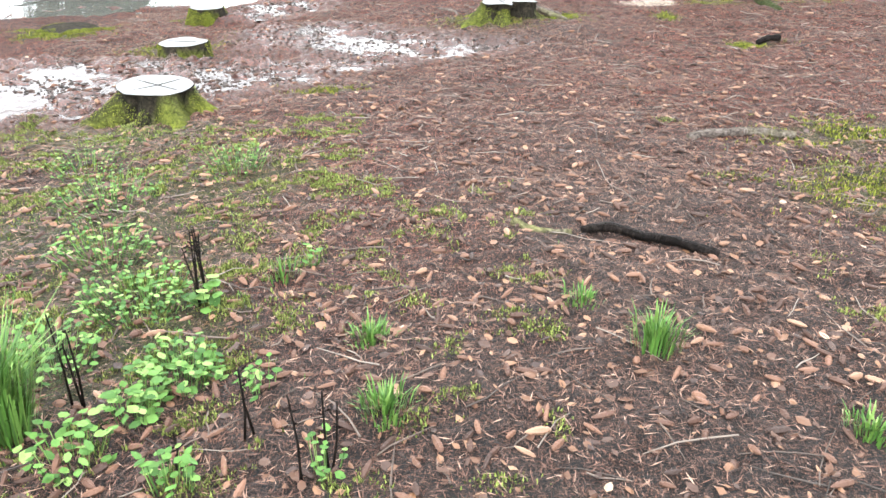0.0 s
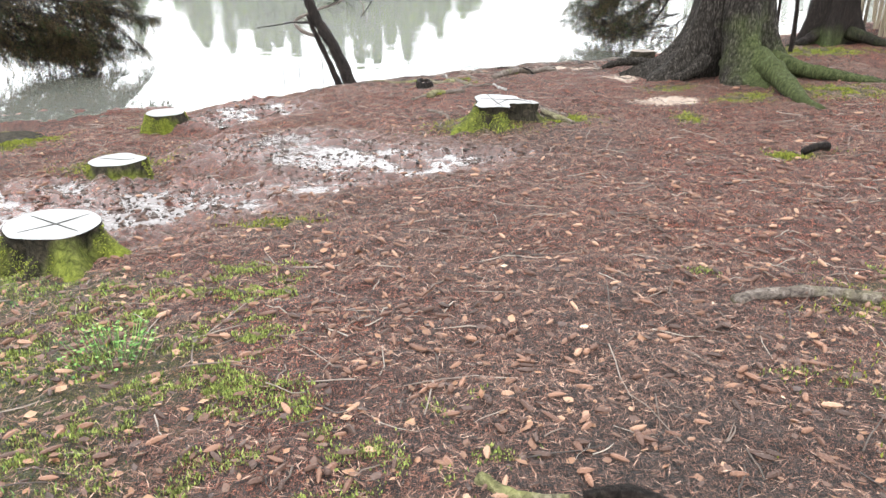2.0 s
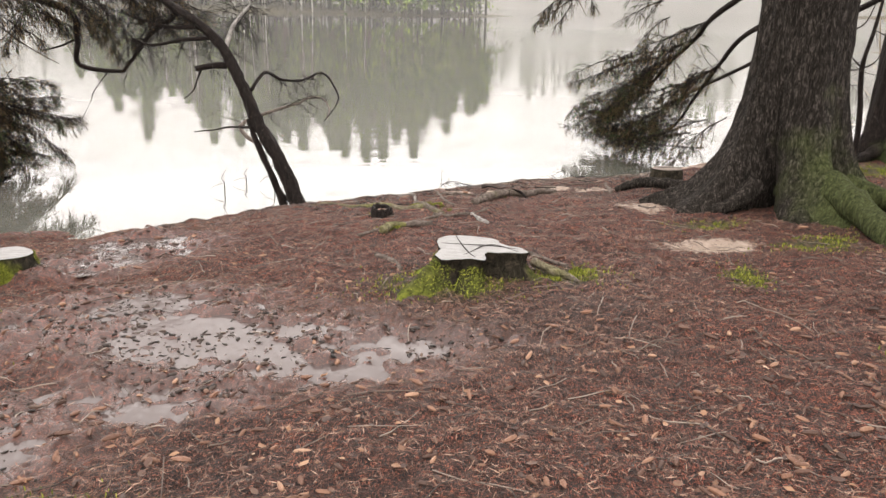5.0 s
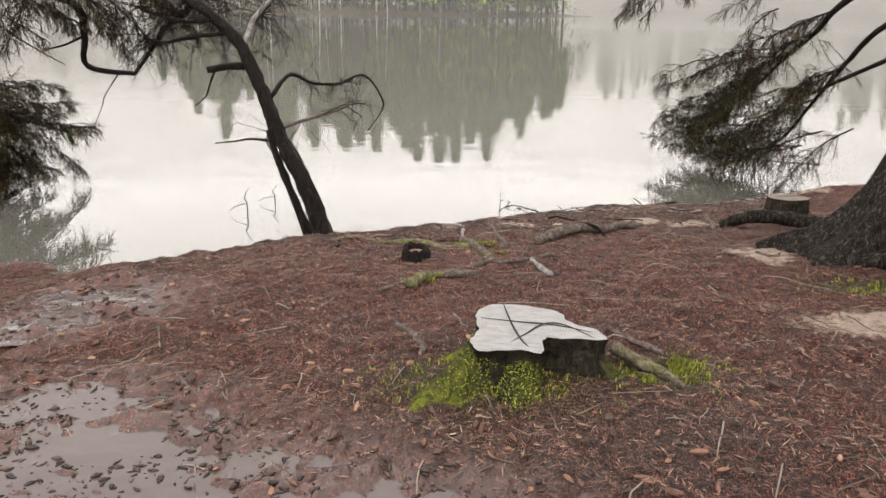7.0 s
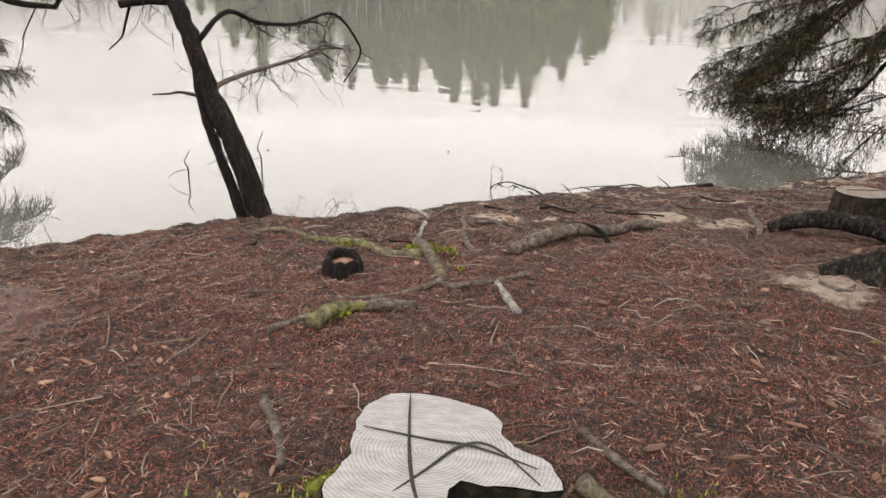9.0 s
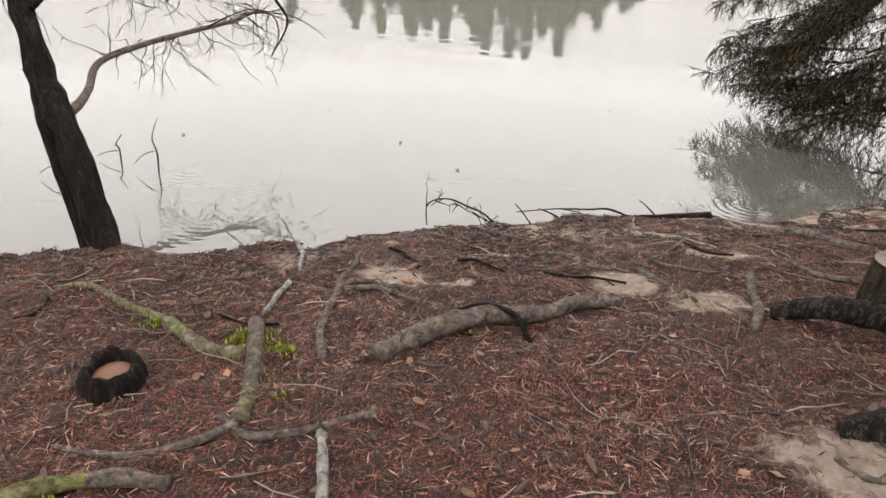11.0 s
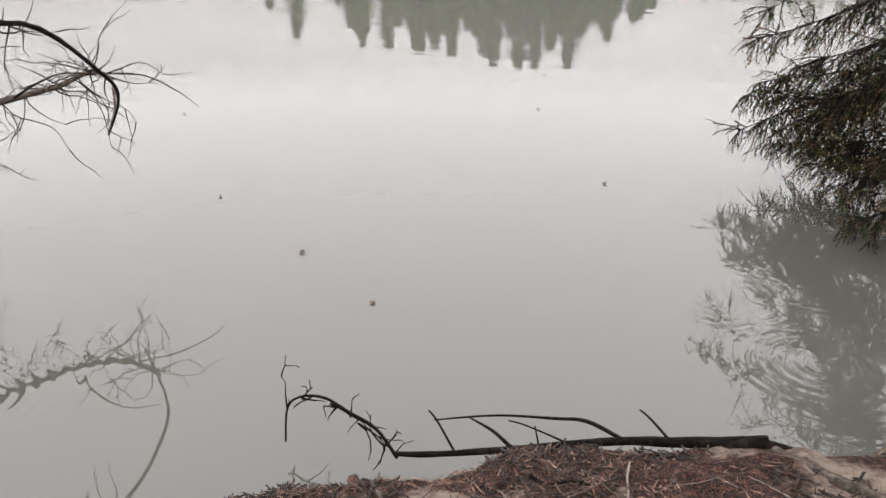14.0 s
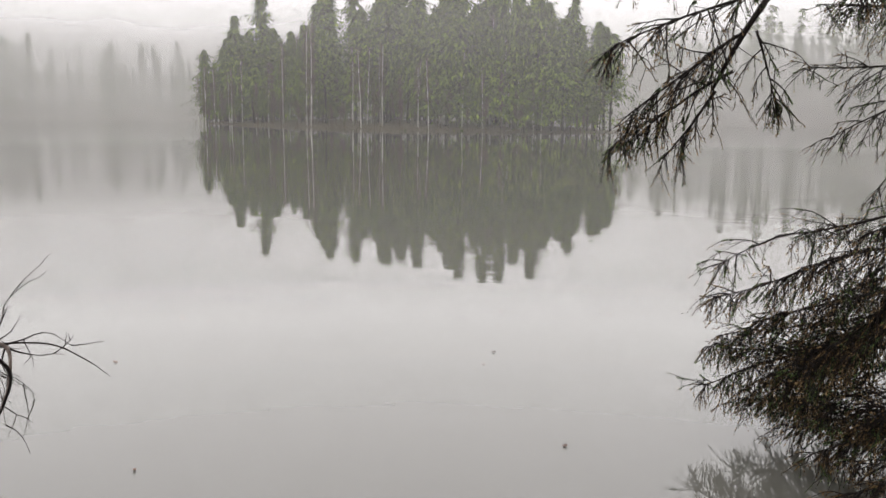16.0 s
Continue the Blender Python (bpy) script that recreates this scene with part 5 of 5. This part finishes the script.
dead_stems((-0.88, 2.78), 6, 0.33, 90, "cluster of withered brown dock stems")
dead_stems((-0.3, 1.7), 3, 0.3, 91, "dead blackish stalks in the litter")
dead_stems((-0.53, 1.84), 2, 0.24, 92, "dead blackish stalks in the litter")
dead_stems((-0.74, 1.75), 2, 0.16, 93, "dead blackish stalks in the litter")
dead_stems((-1.12, 2.1), 3, 0.36, 94, "cluster of withered brown dock stems")

# moss and low green growth
tufts(MOSSES[:4], 1500, 0.022, 0.007, HERB, "moss_carpet", "thin green moss and seedlings over litter", "moss", 0.7, seed=2)
tufts([s for s in MOSSES[4:] if s[0] != 0.3], 16000, 0.024, 0.008, MOSS, "moss_cushions", "yellow-green moss cushions on the ground", "moss", 0.6, seed=3)
tufts([(-0.02, 11.62, 0.12, 0.06), (0.35, 11.55, 0.09, 0.09), (0.5, 11.45, 0.07, 0.08), (0.62, 11.2, 0.08, 0.05), (-0.12, 11.2, 0.05, 0.1), (0.15, 10.55, 0.1, 0.05), (1.2, 11.7, 0.12, 0.05), (1.5, 9.35, 0.12, 0.12), (1.42, 9.2, 0.1, 0.1), (3.05, 7.66, 0.14, 0.07), (-4.15, 9.45, 0.42, 0.3)], 90000, 0.024, 0.007, MOSS, "root_moss", "bright moss tufts along the bank roots", "moss", 0.7, seed=4)

tufts([(-1.9, 3.5, 0.5, 0.35), (-1.35, 4.3, 0.4, 0.25), (-1.3, 2.95, 0.25, 0.2), (-2.3, 4.6, 0.4, 0.25)], 6000, 0.02, 0.007, MOSS, "path_moss", "yellow-green moss between the herbs by the path", "moss", 0.7, seed=5)

def moss_spots(n, lo, hi, seed, shift):
    """Small uneven clumps, gathered where a soft noise is high."""
    r = np.random.RandomState(seed)
    x, y = r.uniform(lo[0], hi[0], n * 4), r.uniform(lo[1], hi[1], n * 4)
    ok = lattice(x, y, 1.5, shift) + 0.45 * r.rand(n * 4) > 0.62
    return [(a, b, r.uniform(0.04, 0.15), r.uniform(0.03, 0.1)) for a, b in zip(x[ok][:n], y[ok][:n])]


tufts(moss_spots(620, (-3.4, 1.5), (-0.5, 5.7), 8, 5) + moss_spots(70, (-0.9, 1.3), (0.5, 4.2), 9, 6), 26000, 0.017, 0.007, YOUNG_MOSS, "young_moss", "pale green moss and seedlings speckling the litter", "moss", 0.8, seed=6)
tufts(moss_spots(60, (1.6, 2.2), (3.4, 5.4), 10, 7), 26000, 0.017, 0.007, YOUNG_MOSS, "young_moss", "yellowish moss speckling the litter", "moss", 0.8, seed=7)

# ---- litter: cones, leaves, needles, twigs ----
def scatter(n, seed, lo, hi, keep):
    r = np.random.RandomState(seed)
    x, y = r.uniform(lo[0], hi[0], n * 3), r.uniform(lo[1], hi[1], n * 3)
    ok = keep(x, y) > r.rand(n * 3)
    x, y = x[ok][:n], y[ok][:n]
    return x, y, land(x, y), r


def dry(x, y):
    return (y < np.interp(x, SHORE_X, SHORE_Y) - 0.25) * 1.0


def cones(n, seed):
    """Long spruce cones with overlapping scales, lying every way."""
    x, y, z, r = scatter(n, seed, (-4, 0.6), (6, 12.5), lambda x, y: dry(x, y) * np.interp(y, [0, 4, 7, 9, 12], [1, 1, 0.6, 0.15, 0.06]) * (0.35 + 0.65 * lattice(x, y, 1.3, 8)))
    g = Geo()
    prof = ((0, 0.3), (0.12, 0.85), (0.2, 0.75), (0.35, 1.05), (0.42, 0.9), (0.6, 0.95), (0.68, 0.8), (0.85, 0.6), (1, 0.15))
    for i in range(len(x)):
        a, pitch = r.uniform(0, 6.28), r.uniform(-0.18, 0.18)
        ln, rad = r.uniform(0.045, 0.085), r.uniform(0.0085, 0.0135)
        u = Vector((math.cos(a) * math.cos(pitch), math.sin(a) * math.cos(pitch), math.sin(pitch)))
        c = Vector((x[i], y[i], z[i] + rad * 0.7))
        g.tube([c + u * (s - 0.5) * ln for s, _ in prof], [rad * q for _, q in prof], 6, 0.35)
    return tagged(piece("spruce_cones", g, CONE, None, "", False), "fallen brown spruce cones strewn over the ground", "cones", kind="stuff")


def leaves(n, seed):
    x, y, z, r = scatter(n, seed, (-4.2, 0.6), (6.5, 12.8), lambda x, y: dry(x, y) * np.interp(y, [0, 3, 5, 7.5, 9, 12], [1, 0.9, 0.6, 0.3, 0.14, 0.1]))
    g = Geo()
    for i in range(len(x)):
        a = r.uniform(0, 6.28)
        u = Vector((math.cos(a), math.sin(a), r.uniform(-0.25, 0.25))).normalized()
        w = u.cross(Vector((r.uniform(-0.5, 0.5), r.uniform(-0.5, 0.5), 1))).normalized()
        s = r.uniform(0.02, 0.055)
        g.leaf((x[i], y[i], z[i] + 0.008), u, w, s, s * r.uniform(0.35, 0.75), r.uniform(-0.2, 0.25))
    return tagged(piece("dead_leaves", g, LEAF, None, "", False), "wet dead leaves scattered over the path", "leaves", kind="stuff")


def needles(n, seed):
    x, y, z, r = scatter(n, seed, (-4, 0.7), (5.5, 13.7), lambda x, y: (y < np.interp(x, SHORE_X, SHORE_Y) - 0.05) * (0.3 + 0.7 * lattice(x, y, 2.0, 14)) * (1 - 0.85 * blob(x, y, SAND)) * (1 - 0.88 * bank_sand(x, y)) * (1 - 0.9 * blob(x, y, PUDDLES)))
    n = len(x)
    a, h = r.uniform(0, 6.28, n), r.uniform(0.007, 0.035, n)
    up, w, roll = r.uniform(-0.25, 0.25, n) * h, r.uniform(0.0007, 0.0024, n), r.uniform(-0.6, 0.6, n)
    d = np.stack([np.cos(a) * h, np.sin(a) * h, up], 1)
    side = np.stack([-np.sin(a), np.cos(a), roll], 1) * w[:, None]
    mid = np.stack([x, y, z + 0.005], 1)
    co = np.stack([mid - d, mid + side, mid + d, mid - side], 1).reshape(-1, 3)
    me = bpy.data.meshes.new("needle_litter")
    me.vertices.add(n * 4)
    me.vertices.foreach_set("co", co.ravel())
    me.loops.add(n * 4)
    me.loops.foreach_set("vertex_index", np.arange(n * 4))
    me.polygons.add(n)
    me.polygons.foreach_set("loop_start", np.arange(0, n * 4, 4))
    me.update(calc_edges=True)
    return tagged(piece("needle_litter", me, STRAW, None, "", False), "red-brown needles and bark flakes carpeting the ground", "litter", kind="stuff")


def twigs(n, seed):
    x, y, z, r = scatter(n, seed, (-4, 0.6), (5.5, 13.6), lambda x, y: (y < np.interp(x, SHORE_X, SHORE_Y) - 0.05) * (0.4 + 0.6 * lattice(x, y, 0.9, 19)))
    g = Geo()
    for i in range(len(x)):
        a, ln = r.uniform(0, 6.28), r.uniform(0.06, 0.3) * (1.6 if r.rand() < 0.06 else 1)
        pts = []
        for s in (-0.5, -0.2, 0.15, 0.5):
            px, py = x[i] + math.cos(a) * ln * s + r.uniform(-0.01, 0.01), y[i] + math.sin(a) * ln * s + r.uniform(-0.01, 0.01)
            pts.append((px, py))
        zz = land(np.array([p[0] for p in pts]), np.array([p[1] for p in pts]))
        rad = r.uniform(0.0014, 0.0042)
        g.tube([(p[0], p[1], q + rad + r.uniform(0, 0.008)) for p, q in zip(pts, zz)], [rad, rad, rad * 0.8, rad * 0.5], 4, cap=False)
    return tagged(piece("fallen_twigs", g, TWIG), "thin fallen twigs lying among the needles", "twigs", kind="stuff")


cones(3600, 1)
leaves(9500, 2)
needles(380000, 3)
twigs(2600, 4)


def clods(per_area, seed):
    """Dark wet cones, leaves and mud lumps that break the puddles' surface."""
    r = np.random.RandomState(seed)
    g = Geo()
    for px, py, a, b, w, level in PUDDLES:
        n = int(per_area * a * b)
        t, q = r.uniform(0, 6.28, n), np.sqrt(r.rand(n)) * 1.25
        u, v, c, s = a * q * np.cos(t), b * q * np.sin(t), math.cos(radians(w)), math.sin(radians(w))
        x, y = px + u * c - v * s, py + u * s + v * c
        z = np.maximum(land(x, y), level)
        for i in range(n):
            if lattice(x[i], y[i], 2.5, 22) < 0.35:
                continue
            k, big = r.uniform(0, 6.28), r.rand() ** 2.2
            ln, rad = 0.01 + 0.045 * big * r.uniform(0.6, 1.2), 0.003 + 0.009 * big * r.uniform(0.6, 1.3)
            d = Vector((math.cos(k), math.sin(k), r.uniform(-0.15, 0.15)))
            g.tube([Vector((x[i], y[i], z[i] + 0.003)) + d * ln * e for e in (-0.5, -0.25, 0.1, 0.5)], [rad * 0.3, rad, rad * 0.9, rad * 0.3], 5, 0.6)
    return tagged(piece("puddle_litter", g, DARK_BITS), "dark wet cones and mud lumps in the puddles", "litter", kind="stuff")


clods(1500, 6)


# ---- the island and the far shore ----
def conifer_mesh(height, spread, seed, blades, low=0.2):
    """Trunk and crown of a far conifer: whorls of drooping ragged boughs."""
    rnd = random.Random(seed)
    t, c = Geo(), Geo()
    t.tube([(0, 0, -1), (0.1, 0, height * 0.3), (0, 0.1, height * 0.7), (0, 0, height)], [height * 0.014, height * 0.011, height * 0.006, 0.02], 6)
    for _ in range(blades):
        s = low + (1 - low) * rnd.random() ** 0.8
        w = rnd.uniform(0, 6.28)
        whorl = 0.75 + 0.45 * math.sin(s * height * 2.4 + seed) + 0.25 * math.sin(w * 3 + s * 20)
        reach = spread * (1 - s) ** 0.75 * rnd.uniform(0.15, 1.2) * max(0.25, whorl) + 0.15
        d = Vector((math.cos(w), math.sin(w), 0))
        h = s * height
        a = Vector((0, 0, h)) + d * reach * rnd.uniform(0, 0.3)
        b = Vector((0, 0, h - reach * rnd.uniform(0.1, 0.5))) + d * reach
        for k in range(4):
            o = a.lerp(b, rnd.random())
            e = o + (d * rnd.uniform(0.2, 0.6) + Vector((rnd.uniform(-0.6, 0.6), rnd.uniform(-0.6, 0.6), -rnd.uniform(0.2, 0.9))))
            c.blade(o, e, rnd.uniform(0.15, 0.42), (-d.y + rnd.uniform(-0.4, 0.4), d.x, rnd.uniform(-0.6, 0.6)))
    return t, c


def bare_mesh(height, seed, count, thick):
    """Trunk, limbs and twig haze of a far leafless tree."""
    rnd = random.Random(seed)
    t, c = Geo(), Geo()
    lean = rnd.uniform(-0.06, 0.06)
    t.tube([(0, 0, -1), (lean * height * 0.3, 0, height * 0.35), (lean * height, 0.2, height)], [thick, thick * 0.75, 0.03], 6)
    for _ in range(count):
        s = rnd.uniform(0.3, 1.0)
        w = rnd.uniform(0, 6.28)
        a = Vector((lean * height * s, 0, s * height))
        d = Vector((math.cos(w) * 0.6, math.sin(w) * 0.6, rnd.uniform(0.3, 1.0)))
        ln = height * 0.2 * rnd.uniform(0.4, 1.1) * (1.25 - s)
        c.blade(a, a + d * ln, 0.07, (-math.sin(w), math.cos(w), 0))
        for _ in range(5):
            o = a + d * ln * rnd.uniform(0.4, 1)
            c.blade(o, o + Vector((rnd.uniform(-1, 1), rnd.uniform(-1, 1), rnd.uniform(-0.3, 1))) * rnd.uniform(0.5, 1.3), 0.05, (rnd.uniform(-1, 1), rnd.uniform(-1, 1), 0.3))
    return t, c


def far_tree(kind, geos, mat_t, mat_c, label):
    ob = thing(kind, (0, 0, 0), label, "tree", "trees on the island")
    piece("trunk", geos[0], mat_t, ob)
    piece("crown", geos[1], mat_c, ob, "", False)
    return ob


firs = [far_tree("conifer_tree", conifer_mesh(24 - 2 * i, 8.5 + 0.6 * i, 200 + i, 900, (0.08, 0.22, 0.35, 0.12)[i]), DARK_BARK, FAR_GREEN, "tall dark conifer standing in mist on the island") for i in range(4)]
bares = [far_tree("bare_tree", bare_mesh(16 - 3 * i, 300 + i, 200, 0.15), BIRCH if i < 2 else FAR_BROWN, FAR_BROWN, "leafless tree standing in mist on the island") for i in range(3)]
shrubs = [far_tree("shrub", bare_mesh(4.5, 320 + i, 110, 0.06), FAR_BROWN, FAR_GREEN if i else FAR_BROWN, "low bush at the island's waterline") for i in range(2)]
rnd = random.Random(77)


def isle_point(u, v):
    """Island plan: u along it, v across it, to x, y."""
    return -32 + 46 * u * 0.87 + 16 * v * 0.5, 140 - 46 * u * 0.5 + 16 * v * 0.87


first = {}
for kind, templates, count, vlo, vhi in (("f", firs, 170, -0.75, 0.8), ("b", bares, 95, -0.92, 0.1), ("s", shrubs, 90, -0.98, -0.6)):
    for k in range(count):
        u = rnd.uniform(-0.93, 0.93)
        lim = math.sqrt(max(0.0, 1 - u * u))
        x, y = isle_point(u, rnd.uniform(vlo, vhi) * lim)
        s = rnd.uniform(0.5, 1.0) * (0.5 + 0.5 * lim) if kind != "s" else rnd.uniform(0.5, 1.1)
        src = templates[k % len(templates)]
        m = pose(x, y, gz(x, y), rnd.uniform(-2, 2), rnd.uniform(-2, 2), rnd.uniform(0, 360))
        if src not in first:
            first[src] = True
            src.matrix_basis = m
            src.scale = (s, s, s)
            continue
        ob = copy_thing(src, m)
        ob.scale = (s, s, s)


def far_woods():
    """The wooded shore behind the island, as one mass of trees."""
    g = Geo()
    rnd = random.Random(99)
    kinds = [conifer_mesh(22, 8.5, 400 + i, 150) for i in range(3)] + [bare_mesh(18, 410 + i, 70, 0.2) for i in range(2)]
    for k in range(520):
        a = radians(rnd.uniform(-52, 62))
        r = 196 + 10 * math.sin(a * 9) + rnd.uniform(0, 45)
        x, y = math.sin(a) * r, 12 + math.cos(a) * r
        z, s, w = gz(x, y), rnd.uniform(0.45, 0.85) * (1.5 if a > 0.08 else 1.0), rnd.uniform(0, 6.28)
        for geo in rnd.choice(kinds):
            q = len(g.v)
            g.v += [(x + s * (p[0] * math.cos(w) - p[1] * math.sin(w)), y + s * (p[0] * math.sin(w) + p[1] * math.cos(w)), z + s * p[2]) for p in geo.v]
            g.f += [tuple(q + i for i in f) for f in geo.f]
    return tagged(piece("far_woods", g, FAR_GREEN, None, "", False), "dim woods on the far shore behind mist", "woods", kind="stuff")


far_woods()


def floating_leaves():
    g = Geo()
    rnd = random.Random(44)
    for _ in range(46):
        x, y, w = rnd.uniform(-4, 5), rnd.uniform(15.0, 34), rnd.uniform(0, 6.28)
        u = Vector((math.cos(w), math.sin(w), 0))
        g.leaf((x, y, WATER + 0.006), u, Vector((-u.y, u.x, 0)), rnd.uniform(0.03, 0.06), rnd.uniform(0.02, 0.04), 0.08)
    return tagged(piece("floating_leaves", g, LEAF, None, "", False), "few dead leaves afloat on the still lake", "leaves", kind="stuff")


floating_leaves()


def near_woods():
    """Thin leafless undergrowth and stems on the bank beyond the spruces."""
    g = Geo()
    rnd = random.Random(123)
    for _ in range(300):
        x = 6.9 + 11 * rnd.random() ** 1.3
        y = rnd.uniform(13.5, 20.5)
        if y > np.interp(x, SHORE_X, SHORE_Y) - 0.4:
            continue
        z = gz(x, y)
        h = rnd.uniform(1.5, 7)
        lx = rnd.uniform(-0.12, 0.12)
        g.tube([(x, y, z - 0.1), (x + lx * h * 0.5, y, z + h * 0.5), (x + lx * h, y + 0.2, z + h)], [0.008 + h * 0.004, 0.006 + h * 0.003, 0.004], 5, cap=False)
        for _ in range(26):
            s = rnd.uniform(0.1, 1)
            o = Vector((x + lx * h * s, y, z + h * s))
            d = Vector((rnd.uniform(-1, 1), rnd.uniform(-1, 1), rnd.uniform(-0.1, 0.9)))
            e = o + d * rnd.uniform(0.3, 1.1)
            g.tube([o, o.lerp(e, 0.5) + Vector((0, 0, 0.04)), e], [0.006, 0.004, 0.002], 3, cap=False)
    return tagged(piece("undergrowth", g, REED), "pale leafless undergrowth along the wooded bank", "undergrowth", kind="stuff")


near_woods()


def mist(name, radius, layers, tall):
    """A bank of mist hanging over the lake, as a thin curved sheet."""
    g = Geo()
    n = 48
    for j in range(2):
        for i in range(n + 1):
            a = radians(-80 + 160 * i / n)
            g.v.append((math.sin(a) * radius, 12 + math.cos(a) * radius, j * tall - 0.05))
    g.f = [(i, i + 1, n + 2 + i, n + 1 + i) for i in range(n)]
    ob = tagged(piece(name, g, mist_material(name, layers, tall)), "bank of grey mist hanging over the lake", "mist", kind="structure")
    ob.location.z = WATER
    return ob


for r in (52, 58, 64):
    k = r / 58
    mist("backdrop_mist_near", r, [(0.0, 0.1), (5.0 * k, 0.11), (8.5 * k, 0.17), (10.0 * k, 0.16), (12.5 * k, 0.0)], 30 * k)
mist("backdrop_mist_middle", 182, [(0.0, 0.72), (5.0, 0.82), (13.0, 0.8), (19.0, 0.5), (36.0, 0.0)], 40)
mist("backdrop_mist_far", 262, [(0.0, 0.9), (8.0, 1.0), (18.0, 0.9), (28.0, 0.4), (46.0, 0.0)], 60)
